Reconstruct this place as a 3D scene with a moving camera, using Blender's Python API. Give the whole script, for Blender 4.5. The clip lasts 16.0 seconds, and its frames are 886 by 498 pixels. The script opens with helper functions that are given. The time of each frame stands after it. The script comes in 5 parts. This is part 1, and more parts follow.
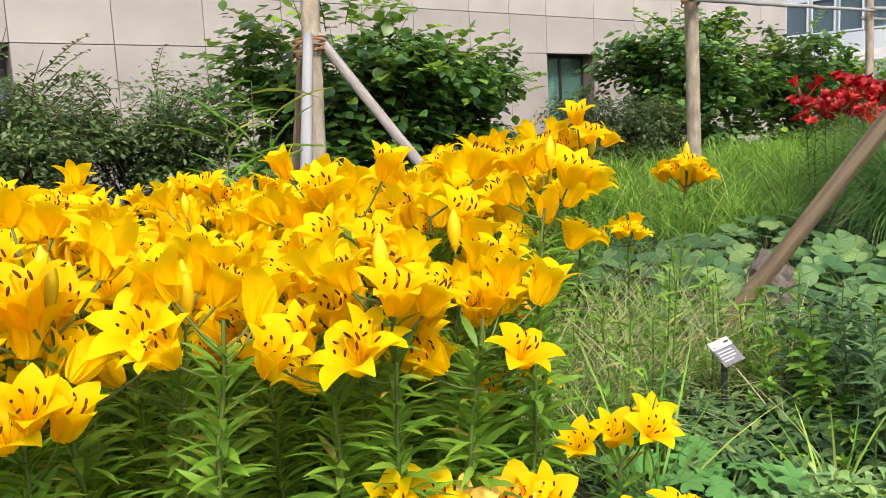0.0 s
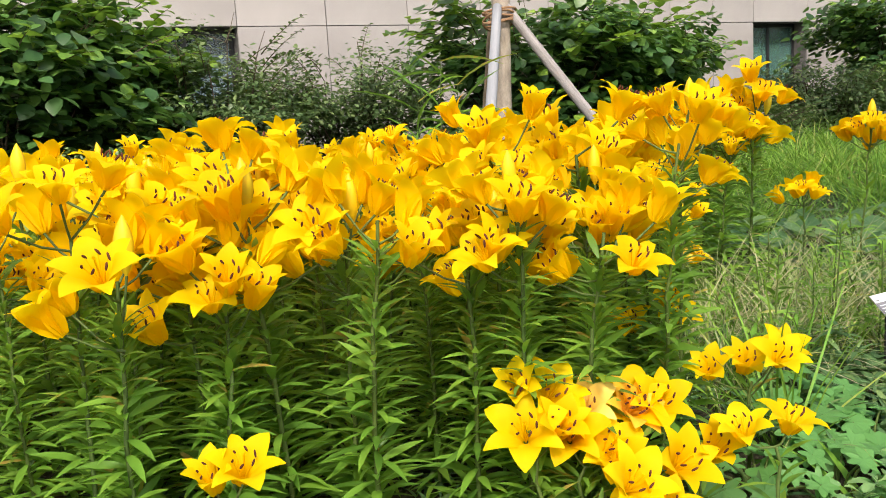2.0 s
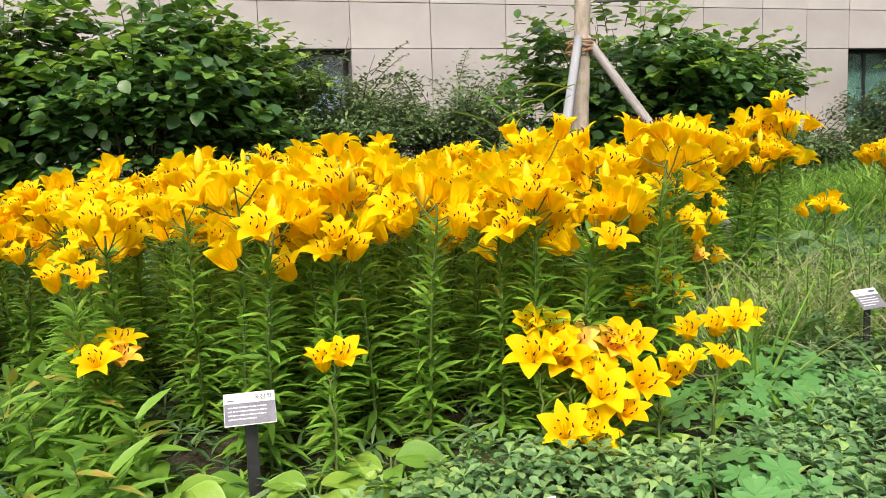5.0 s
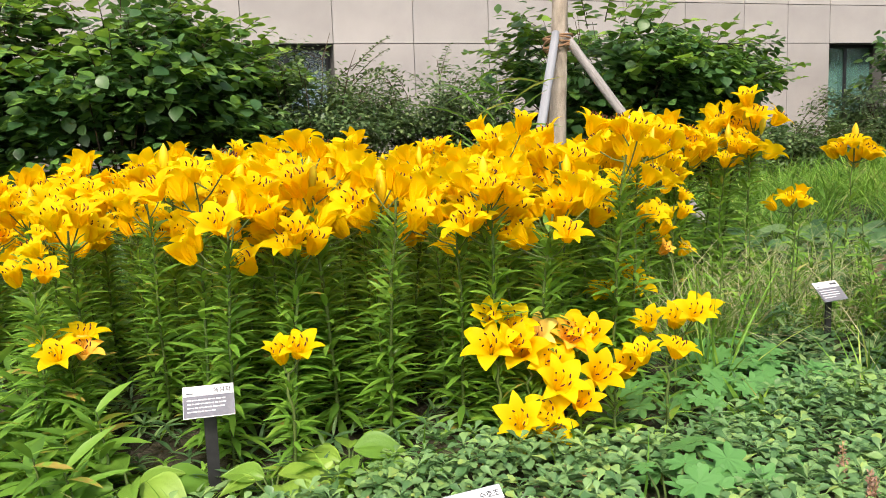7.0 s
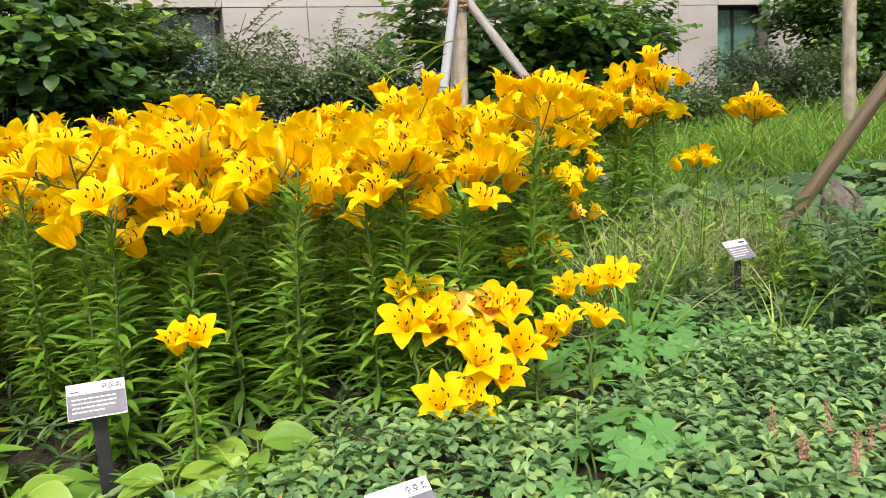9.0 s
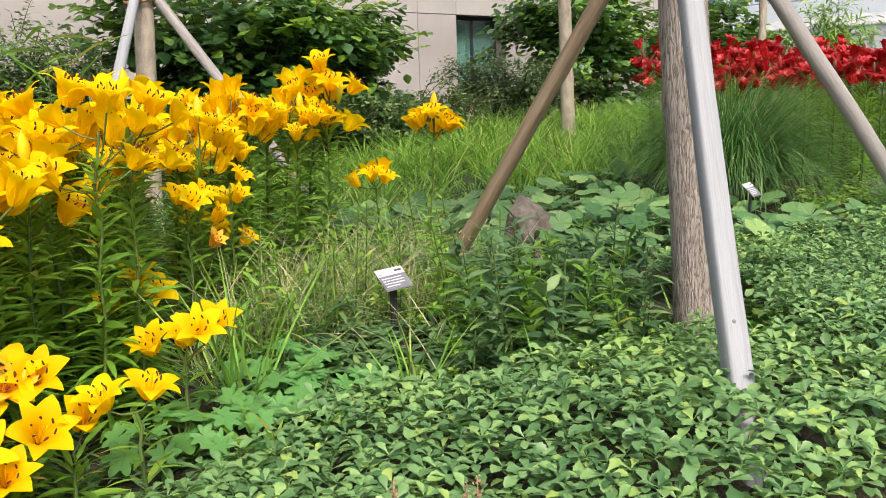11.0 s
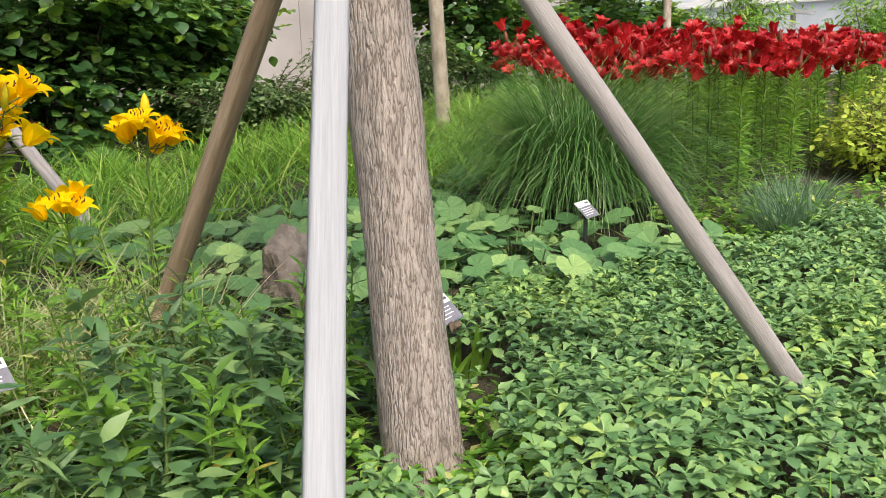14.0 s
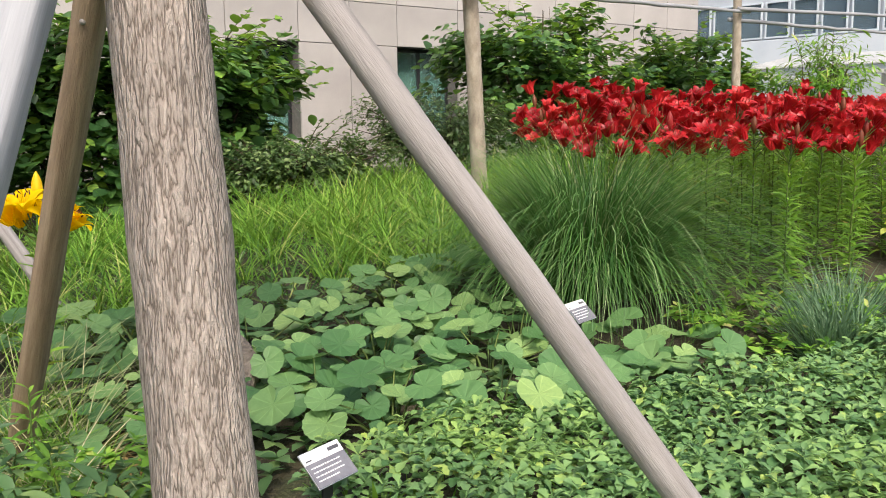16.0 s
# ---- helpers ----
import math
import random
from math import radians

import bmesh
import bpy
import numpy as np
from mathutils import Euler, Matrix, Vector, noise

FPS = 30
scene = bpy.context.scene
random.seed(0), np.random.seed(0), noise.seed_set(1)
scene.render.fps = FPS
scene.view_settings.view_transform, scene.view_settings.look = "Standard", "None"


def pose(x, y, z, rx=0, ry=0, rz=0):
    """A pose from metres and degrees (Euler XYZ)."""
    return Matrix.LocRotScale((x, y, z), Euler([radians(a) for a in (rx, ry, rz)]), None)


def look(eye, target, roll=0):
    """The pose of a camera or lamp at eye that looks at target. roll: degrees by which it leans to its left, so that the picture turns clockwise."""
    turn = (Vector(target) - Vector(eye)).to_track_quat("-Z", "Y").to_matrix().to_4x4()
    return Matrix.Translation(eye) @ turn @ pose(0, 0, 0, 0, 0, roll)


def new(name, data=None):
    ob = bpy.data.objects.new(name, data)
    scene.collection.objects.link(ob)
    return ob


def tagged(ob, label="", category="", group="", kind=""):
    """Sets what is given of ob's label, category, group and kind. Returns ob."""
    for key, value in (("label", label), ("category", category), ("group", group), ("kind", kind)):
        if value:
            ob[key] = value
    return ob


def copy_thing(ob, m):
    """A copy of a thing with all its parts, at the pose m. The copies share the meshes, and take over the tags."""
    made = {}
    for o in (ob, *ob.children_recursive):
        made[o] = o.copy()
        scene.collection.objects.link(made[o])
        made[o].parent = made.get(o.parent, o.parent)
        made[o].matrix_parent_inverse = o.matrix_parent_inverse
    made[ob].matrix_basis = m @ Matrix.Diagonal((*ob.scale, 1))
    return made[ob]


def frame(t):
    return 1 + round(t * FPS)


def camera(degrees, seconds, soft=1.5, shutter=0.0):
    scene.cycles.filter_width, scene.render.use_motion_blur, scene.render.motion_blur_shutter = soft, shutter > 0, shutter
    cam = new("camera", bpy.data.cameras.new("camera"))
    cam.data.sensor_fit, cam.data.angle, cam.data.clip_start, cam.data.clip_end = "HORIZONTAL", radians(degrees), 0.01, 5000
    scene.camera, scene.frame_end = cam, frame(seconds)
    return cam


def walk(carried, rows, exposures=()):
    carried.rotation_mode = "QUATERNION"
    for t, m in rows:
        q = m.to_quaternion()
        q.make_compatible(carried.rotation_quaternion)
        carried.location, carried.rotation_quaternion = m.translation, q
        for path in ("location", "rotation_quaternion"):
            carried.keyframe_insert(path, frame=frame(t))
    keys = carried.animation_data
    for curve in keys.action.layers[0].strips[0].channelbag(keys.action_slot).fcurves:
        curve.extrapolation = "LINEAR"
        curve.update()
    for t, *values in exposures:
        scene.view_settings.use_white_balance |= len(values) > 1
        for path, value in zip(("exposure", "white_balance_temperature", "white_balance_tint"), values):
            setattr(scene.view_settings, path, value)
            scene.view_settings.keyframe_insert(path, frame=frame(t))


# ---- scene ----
cam = camera(54.8, 16.0, 0.95)
PATH = [
    (0, (0.894, 0.687, 1.168), (2.123, 2.239, 0.888), -2.9),
    (0.5, (0.883, 0.683, 1.135), (2.189, 2.163, 0.82), -2.6),
    (1, (0.914, 0.647, 1.112), (2.213, 2.129, 0.769), -2.5),
    (1.5, (0.92, 0.54, 1.095), (1.957, 2.213, 0.738), -3.1),
    (2, (0.862, 0.381, 1.06), (1.691, 2.176, 0.762), -3.4),
    (2.5, (0.812, 0.163, 1.058), (1.599, 1.979, 0.775), -2.7),
    (3, (0.798, -0.024, 1.056), (1.531, 1.819, 0.796), -2.1),
    (3.5, (0.752, -0.201, 1.058), (1.415, 1.669, 0.807), -2.1),
    (4, (0.672, -0.34, 1.062), (1.323, 1.536, 0.814), -2.3),
    (4.2, (0.643, -0.438, 1.069), (1.273, 1.443, 0.816), -2.2),
    (6.3, (0.758, -0.525, 1.037), (1.359, 1.366, 0.786), -2.1),
    (6.5, (0.743, -0.585, 1.059), (1.332, 1.308, 0.799), -2.4),
    (7, (0.763, -0.55, 1.059), (1.395, 1.328, 0.794), -2.1),
    (7.5, (0.771, -0.502, 1.056), (1.467, 1.351, 0.774), -2.1),
    (8, (0.779, -0.461, 1.057), (1.53, 1.367, 0.753), -2.5),
    (8.5, (0.769, -0.415, 1.056), (1.568, 1.39, 0.729), -2.7),
    (9, (0.798, -0.378, 1.046), (1.635, 1.404, 0.696), -3.1),
    (9.5, (0.93, -0.373, 1.048), (1.884, 1.347, 0.684), -3.5),
    (10, (1.139, -0.378, 1.037), (2.244, 1.249, 0.67), -2.8),
    (10.2, (1.222, -0.348, 1.023), (2.375, 1.246, 0.662), -2.6),
    (12.3, (2.121, -0.163, 1.088), (3.452, 1.28, 0.705), -1.3),
    (12.5, (2.202, -0.138, 1.094), (3.541, 1.297, 0.71), -1.4),
    (13, (2.493, -0.141, 1.098), (3.84, 1.286, 0.714), -1.8),
    (13.5, (2.747, -0.108, 1.088), (4.1, 1.311, 0.691), -1.6),
    (14, (2.956, -0.048, 1.112), (4.304, 1.369, 0.693), -1.7),
    (14.5, (3.175, -0.071, 1.111), (4.425, 1.43, 0.681), -1.9),
    (15, (3.393, -0.049, 1.12), (4.635, 1.455, 0.679), -1.6),
    (15.5, (3.568, 0.04, 1.181), (4.796, 1.57, 0.79), -1.2),
    (16, (3.775, 0.09, 1.193), (4.993, 1.648, 0.896), -0.8),
]
walk(cam, [(t, look(eye, target, roll)) for t, eye, target, roll in PATH], exposures=[(0.0, 0.91, 6800, 10), (16.0, 0.91, 6800, 10)])

# ---- light ----
SUN_EL, SUN_AZ = 49.0, 205.0
world = bpy.data.worlds.new("world")
scene.world = world
world.use_nodes = True
_wn = world.node_tree.nodes
_sky = _wn.new("ShaderNodeTexSky")
_sky.sky_type, _sky.sun_disc = "NISHITA", False
_sky.sun_elevation, _sky.sun_rotation = radians(SUN_EL), radians(SUN_AZ)
_sky.dust_density = 4.0
world.node_tree.links.new(_sky.outputs[0], _wn["Background"].inputs[0])
_wn["Background"].inputs[1].default_value = 0.14
sun = new("sun", bpy.data.lights.new("sun", "SUN"))
sun.data.energy, sun.data.angle, sun.data.color = 2.0, radians(12), (1.0, 0.94, 0.85)
_sd = Vector((math.sin(radians(SUN_AZ)) * math.cos(radians(SUN_EL)), math.cos(radians(SUN_AZ)) * math.cos(radians(SUN_EL)), math.sin(radians(SUN_EL))))
sun.matrix_world = look(_sd * 30, (0, 0, 0))

rng = np.random.default_rng(7)


# ---- materials ----
def nodes_of(name):
    m = bpy.data.materials.new(name)
    m.use_nodes = True
    nt = m.node_tree
    return m, nt, nt.nodes, nt.links, nt.nodes["Principled BSDF"]


def ramp(nt, stops):
    r = nt.nodes.new("ShaderNodeValToRGB")
    el = r.color_ramp.elements
    while len(el) < len(stops):
        el.new(0.5)
    for e, (p, c) in zip(el, stops):
        e.position, e.color = p, (*c, 1)
    return r


def noise_node(nt, scale, detail=4.0, stretch=None, rough=0.55):
    n = nt.nodes.new("ShaderNodeTexNoise")
    n.inputs["Scale"].default_value, n.inputs["Detail"].default_value, n.inputs["Roughness"].default_value = scale, detail, rough
    tc = nt.nodes.new("ShaderNodeTexCoord")
    mp = nt.nodes.new("ShaderNodeMapping")
    if stretch:
        mp.inputs["Scale"].default_value = stretch
    nt.links.new(tc.outputs["Object"], mp.inputs[0])
    nt.links.new(mp.outputs[0], n.inputs["Vector"])
    return n


def mix_color(nt, a, b, fac, mode="MIX"):
    x = nt.nodes.new("ShaderNodeMix")
    x.data_type, x.blend_type = "RGBA", mode
    for sock, val in ((x.inputs[0], fac), (x.inputs[6], a), (x.inputs[7], b)):
        if hasattr(val, "is_linked"):
            nt.links.new(val, sock)
        else:
            sock.default_value = val if isinstance(val, float) else (*val, 1)
    return x.outputs[2]


def bump(nt, bsdf, height, strength, dist=0.01):
    b = nt.nodes.new("ShaderNodeBump")
    b.inputs["Strength"].default_value, b.inputs["Distance"].default_value = strength, dist
    nt.links.new(height, b.inputs["Height"])
    nt.links.new(b.outputs[0], bsdf.inputs["Normal"])


def solid(name, stops, scale=12.0, rough=0.7, metal=0.0, bump_s=0.3, stretch=None, grain=90.0, dist=0.004, rnd=0.0):
    """A surface whose colour runs over the stops by coarse noise, with fine grain and relief."""
    m, nt, nd, lk, bs = nodes_of(name)
    a, g = noise_node(nt, scale, 5.0, stretch), noise_node(nt, grain, 3.0, stretch)
    r = ramp(nt, stops)
    lk.new(a.outputs[0], r.inputs[0])
    col = mix_color(nt, r.outputs[0], g.outputs[0], 0.22, "OVERLAY")
    if rnd:
        oi = nd.new("ShaderNodeObjectInfo")
        hv = nd.new("ShaderNodeHueSaturation")
        mr = nd.new("ShaderNodeMapRange")
        mr.inputs[3].default_value, mr.inputs[4].default_value = 1 - rnd, 1 + rnd
        lk.new(oi.outputs["Random"], mr.inputs[0])
        lk.new(mr.outputs[0], hv.inputs["Value"])
        lk.new(col, hv.inputs["Color"])
        col = hv.outputs[0]
    lk.new(col, bs.inputs["Base Color"])
    bs.inputs["Roughness"].default_value, bs.inputs["Metallic"].default_value = rough, metal
    ad = nd.new("ShaderNodeMath")
    ad.operation = "ADD"
    lk.new(a.outputs[0], ad.inputs[0])
    lk.new(g.outputs[0], ad.inputs[1])
    bump(nt, bs, ad.outputs[0], bump_s, dist)
    return m


def leafy(name, stops, through_col, trans=0.3, rough=0.45, by_object=False, spec=0.4, scale=40.0, bump_s=0.15, patch=0.0, veins=0):
    """Thin living matter: colour varies from piece to piece and with fine mottling; some light comes through."""
    m, nt, nd, lk, bs = nodes_of(name)
    if by_object:
        src = nd.new("ShaderNodeObjectInfo").outputs["Random"]
    else:
        src = nd.new("ShaderNodeNewGeometry").outputs["Random Per Island"]
    n = noise_node(nt, scale, 3.0)
    ad = nd.new("ShaderNodeMath")
    ad.operation, ad.inputs[1].default_value = "MULTIPLY_ADD", 0.35
    sb = nd.new("ShaderNodeMath")
    sb.operation, sb.inputs[1].default_value = "SUBTRACT", 0.5
    lk.new(n.outputs[0], sb.inputs[0])
    lk.new(sb.outputs[0], ad.inputs[0])
    lk.new(src, ad.inputs[2])
    r = ramp(nt, stops)
    lk.new(ad.outputs[0], r.inputs[0])
    col = r.outputs[0]
    if patch:
        pn = noise_node(nt, 1.6, 2.0)
        pr = ramp(nt, [(0.35, (0.78, 0.84, 0.86)), (0.5, (1.0, 1.0, 1.0)), (0.68, (1.35, 1.2, 0.75))])
        lk.new(pn.outputs[0], pr.inputs[0])
        col = mix_color(nt, r.outputs[0], pr.outputs[0], patch, "MULTIPLY")
    if veins:
        tc, gr = nd.new("ShaderNodeTexCoord"), nd.new("ShaderNodeTexGradient")
        gr.gradient_type = "RADIAL"
        mp = nd.new("ShaderNodeMapping")
        mp.inputs["Rotation"].default_value = (0, 0, radians(-90))
        lk.new(tc.outputs["Object"], mp.inputs[0])
        lk.new(mp.outputs[0], gr.inputs[0])
        mu, co = nd.new("ShaderNodeMath"), nd.new("ShaderNodeMath")
        mu.operation, mu.inputs[1].default_value, co.operation = "MULTIPLY", 2 * math.pi * veins, "COSINE"
        lk.new(gr.outputs["Fac"], mu.inputs[0])
        lk.new(mu.outputs[0], co.inputs[0])
        vr = ramp(nt, [(0.86, (1.0, 1.0, 1.0)), (1.0, (1.4, 1.3, 1.35))])
        lk.new(co.outputs[0], vr.inputs[0])
        col = mix_color(nt, col, vr.outputs[0], 0.75, "MULTIPLY")
    lk.new(col, bs.inputs["Base Color"])
    bs.inputs["Roughness"].default_value = rough
    bs.inputs["Specular IOR Level"].default_value = spec
    bump(nt, bs, n.outputs[0], bump_s, 0.003)
    tr = nd.new("ShaderNodeBsdfTranslucent")
    lk.new(mix_color(nt, col, through_col, 0.5), tr.inputs[0])
    mx = nd.new("ShaderNodeMixShader")
    mx.inputs[0].default_value = trans
    lk.new(bs.outputs[0], mx.inputs[1])
    lk.new(tr.outputs[0], mx.inputs[2])
    lk.new(mx.outputs[0], nd["Material Output"].inputs[0])
    return m


M_YEL = leafy("yellow_petal", [(0.0, (0.91, 0.53, 0.005)), (0.10, (0.92, 0.605, 0.006)), (0.7, (0.93, 0.67, 0.007)), (1.0, (0.94, 0.71, 0.010))], (0.98, 0.73, 0.006), 0.52, 0.6, True, 0.1, 30.0)
M_OLD = leafy("withered_petal", [(0.0, (0.90, 0.46, 0.02)), (1.0, (0.92, 0.66, 0.14))], (0.95, 0.55, 0.08), 0.3, 0.6, True)
M_RED = leafy("red_petal", [(0.0, (0.27, 0.004, 0.009)), (0.6, (0.43, 0.009, 0.015)), (1.0, (0.58, 0.035, 0.035))], (0.7, 0.02, 0.02), 0.28, 0.42, True, 0.4)
M_ANT = solid("brown_pollen", [(0.3, (0.055, 0.012, 0.006)), (0.7, (0.12, 0.03, 0.01))], 60, 0.9)
M_BUD = leafy("green_yellow_bud", [(0.0, (0.55, 0.50, 0.02)), (0.35, (0.86, 0.56, 0.010)), (1.0, (0.90, 0.60, 0.010))], (0.9, 0.7, 0.05), 0.2, 0.5, True)
M_REDBUD = leafy("dark_red_bud", [(0.0, (0.14, 0.05, 0.02)), (1.0, (0.30, 0.02, 0.02))], (0.6, 0.05, 0.03), 0.2, 0.5, True)
M_LILY = leafy("lily_leaf", [(0.0, (0.075, 0.17, 0.024)), (0.5, (0.145, 0.305, 0.038)), (0.95, (0.22, 0.39, 0.05)), (1.0, (0.42, 0.30, 0.07))], (0.35, 0.60, 0.06), 0.36)
M_STEM = leafy("green_stem", [(0.0, (0.07, 0.12, 0.03)), (1.0, (0.12, 0.17, 0.04))], (0.3, 0.4, 0.1), 0.1, 0.55, True)
M_PACH = leafy("groundcover_leaf", [(0.0, (0.065, 0.155, 0.050)), (0.5, (0.160, 0.290, 0.110)), (0.93, (0.245, 0.40, 0.13)), (1.0, (0.34, 0.45, 0.11))], (0.3, 0.5, 0.12), 0.22, 0.40, False, 0.45, 60, 0.2, 0.6)
M_ROUND = leafy("round_leaf", [(0.0, (0.058, 0.145, 0.050)), (0.5, (0.108, 0.228, 0.080)), (0.85, (0.17, 0.30, 0.11)), (1.0, (0.26, 0.39, 0.13))], (0.3, 0.5, 0.15), 0.25, 0.5, True, 0.35, 9, 0.4, 0.0, 9)
M_HOSTA = leafy("hosta_leaf", [(0.0, (0.12, 0.26, 0.035)), (1.0, (0.27, 0.42, 0.06))], (0.4, 0.6, 0.08), 0.3, 0.4, True, 0.4, 18, 0.4)
M_LOBE = leafy("lobed_leaf", [(0.0, (0.075, 0.22, 0.06)), (1.0, (0.14, 0.34, 0.09))], (0.25, 0.6, 0.12), 0.3, 0.5)
M_WEED = leafy("weed_leaf", [(0.0, (0.045, 0.11, 0.042)), (0.6, (0.10, 0.195, 0.072)), (1.0, (0.19, 0.29, 0.10))], (0.2, 0.4, 0.1), 0.25, 0.5)
M_GRASS = leafy("meadow_grass", [(0.0, (0.05, 0.145, 0.020)), (0.5, (0.145, 0.325, 0.042)), (0.9, (0.30, 0.50, 0.08)), (1.0, (0.52, 0.48, 0.19))], (0.4, 0.6, 0.08), 0.35, 0.55, False, 0.25)
M_STRAW = leafy("straw_strand", [(0.0, (0.24, 0.34, 0.12)), (0.6, (0.42, 0.44, 0.24)), (1.0, (0.58, 0.50, 0.34))], (0.5, 0.5, 0.25), 0.3, 0.6)
M_MISC = leafy("tall_grass", [(0.0, (0.022, 0.075, 0.016)), (0.4, (0.06, 0.165, 0.032)), (0.8, (0.13, 0.27, 0.065)), (1.0, (0.34, 0.44, 0.22))], (0.16, 0.38, 0.09), 0.3, 0.5)
M_PALEGRASS = leafy("pale_grass", [(0.0, (0.09, 0.21, 0.06)), (0.7, (0.19, 0.34, 0.11)), (1.0, (0.40, 0.49, 0.26))], (0.4, 0.55, 0.2), 0.3, 0.45)
M_SEDGE = leafy("blue_sedge", [(0.0, (0.06, 0.13, 0.07)), (1.0, (0.16, 0.26, 0.14))], (0.3, 0.5, 0.2), 0.3, 0.5)
M_SHRUB = leafy("shrub_leaf", [(0.0, (0.028, 0.078, 0.026)), (0.6, (0.066, 0.155, 0.042)), (0.88, (0.13, 0.26, 0.052)), (1.0, (0.27, 0.42, 0.05))], (0.25, 0.5, 0.06), 0.25, 0.38, False, 0.5)
M_SHOOT = leafy("young_shrub_leaf", [(0.0, (0.05, 0.13, 0.03)), (0.6, (0.105, 0.225, 0.042)), (1.0, (0.27, 0.44, 0.05))], (0.4, 0.65, 0.05), 0.34, 0.4, False, 0.45)
M_SHRUBD = leafy("fine_shrub_leaf", [(0.0, (0.035, 0.070, 0.025)), (0.6, (0.075, 0.14, 0.042)), (1.0, (0.24, 0.32, 0.13))], (0.3, 0.45, 0.1), 0.25, 0.45)
M_GOLD = leafy("golden_leaf", [(0.0, (0.16, 0.26, 0.03)), (0.5, (0.34, 0.45, 0.05)), (1.0, (0.52, 0.58, 0.10))], (0.6, 0.7, 0.1), 0.35, 0.5)
M_CROWN = leafy("tree_leaf", [(0.0, (0.03, 0.08, 0.02)), (1.0, (0.09, 0.18, 0.04))], (0.3, 0.5, 0.05), 0.3, 0.45)
M_DRY = leafy("dry_leaf", [(0.0, (0.30, 0.17, 0.06)), (1.0, (0.55, 0.38, 0.18))], (0.6, 0.4, 0.15), 0.15, 0.8)
M_SOIL = solid("soil", [(0.3, (0.030, 0.024, 0.016)), (0.55, (0.06, 0.052, 0.028)), (0.75, (0.05, 0.075, 0.022))], 3.0, 0.95, 0, 0.9, None, 60, 0.03)
M_STAKE = solid("weathered_stake_wood", [(0.25, (0.19, 0.172, 0.166)), (0.5, (0.275, 0.255, 0.25)), (0.75, (0.345, 0.322, 0.318))], 6.0, 0.8, 0, 0.5, (8, 8, 0.6), 60, 0.006)
M_PALE = solid("pale_stake_wood", [(0.25, (0.21, 0.217, 0.236)), (0.5, (0.272, 0.281, 0.305)), (0.8, (0.315, 0.324, 0.350))], 5.0, 0.8, 0, 0.25, (7, 7, 0.25), 45, 0.003)
# Stake wood made darker and browner: the shade of an underside is in the colour.
M_BROWN = solid("brown_stake_wood", [(0.25, (0.15, 0.10, 0.065)), (0.5, (0.26, 0.19, 0.13)), (0.75, (0.38, 0.29, 0.21))], 6.0, 0.8, 0, 0.6, (8, 8, 0.5), 60, 0.006)
M_KNOT = solid("dark_wood_knot", [(0.3, (0.10, 0.095, 0.095)), (0.7, (0.20, 0.19, 0.19))], 40, 0.85, 0, 0.3)
M_ROPE = solid("brown_rope", [(0.3, (0.22, 0.12, 0.06)), (0.7, (0.38, 0.23, 0.13))], 40, 0.95, 0, 0.8, (1, 1, 6), 120)
M_TWIG = solid("dark_twig", [(0.3, (0.05, 0.035, 0.022)), (0.7, (0.12, 0.09, 0.06))], 20, 0.9)
M_BLACK = solid("black_painted_metal", [(0.3, (0.012, 0.012, 0.014)), (0.7, (0.03, 0.03, 0.032))], 30, 0.45, 0, 0.1)
M_WHITE = solid("white_label", [(0.3, (0.74, 0.75, 0.78)), (0.7, (0.82, 0.82, 0.84))], 20, 0.7, 0, 0.05)
M_GREY = solid("slate_grey_print", [(0.3, (0.13, 0.13, 0.16)), (0.7, (0.18, 0.18, 0.21))], 20, 0.85, 0, 0.05)
M_INK = solid("dark_ink", [(0.3, (0.05, 0.05, 0.06)), (0.7, (0.08, 0.08, 0.09))], 30, 0.5, 0, 0.02)
M_PLATE = solid("brushed_steel", [(0.3, (0.5, 0.5, 0.52)), (0.7, (0.62, 0.62, 0.64))], 40, 0.35, 0.9, 0.1)
M_ROCK = solid("brown_rock", [(0.3, (0.085, 0.07, 0.055)), (0.55, (0.18, 0.15, 0.125)), (0.75, (0.27, 0.235, 0.20))], 9, 0.9, 0, 0.8, None, 40, 0.02)
# Broad noise in the granite tone stands in for cloudy reflections on the polish.
M_STONE = solid("pale_granite_panel", [(0.25, (0.29, 0.272, 0.268)), (0.5, (0.365, 0.342, 0.335)), (0.75, (0.43, 0.405, 0.397))], 0.9, 0.33, 0, 0.08, None, 260, 0.002, 0.05)
M_JOINT = solid("dark_joint", [(0.3, (0.10, 0.095, 0.09)), (0.7, (0.16, 0.15, 0.14))], 20, 0.9)
M_FRAME = solid("dark_aluminium", [(0.3, (0.03, 0.032, 0.036)), (0.7, (0.05, 0.052, 0.056))], 30, 0.4, 0.5, 0.05)
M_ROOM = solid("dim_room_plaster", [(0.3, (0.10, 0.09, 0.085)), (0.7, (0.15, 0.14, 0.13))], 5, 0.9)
M_CURTAIN = solid("grey_curtain", [(0.3, (0.33, 0.29, 0.26)), (0.7, (0.45, 0.40, 0.37))], 8, 0.9, 0, 0.3, (20, 20, 0.5))
M_FACADE = solid("grey_blue_facade", [(0.3, (0.36, 0.40, 0.45)), (0.7, (0.50, 0.54, 0.58))], 1.0, 0.6, 0, 0.1)
M_FACADE2 = solid("pale_blue_band", [(0.3, (0.52, 0.58, 0.64)), (0.7, (0.62, 0.67, 0.72))], 1.0, 0.5, 0, 0.1)
M_ROOF = solid("white_metal_roof", [(0.3, (0.62, 0.63, 0.64)), (0.7, (0.74, 0.75, 0.76))], 4, 0.4, 0.2, 0.1)


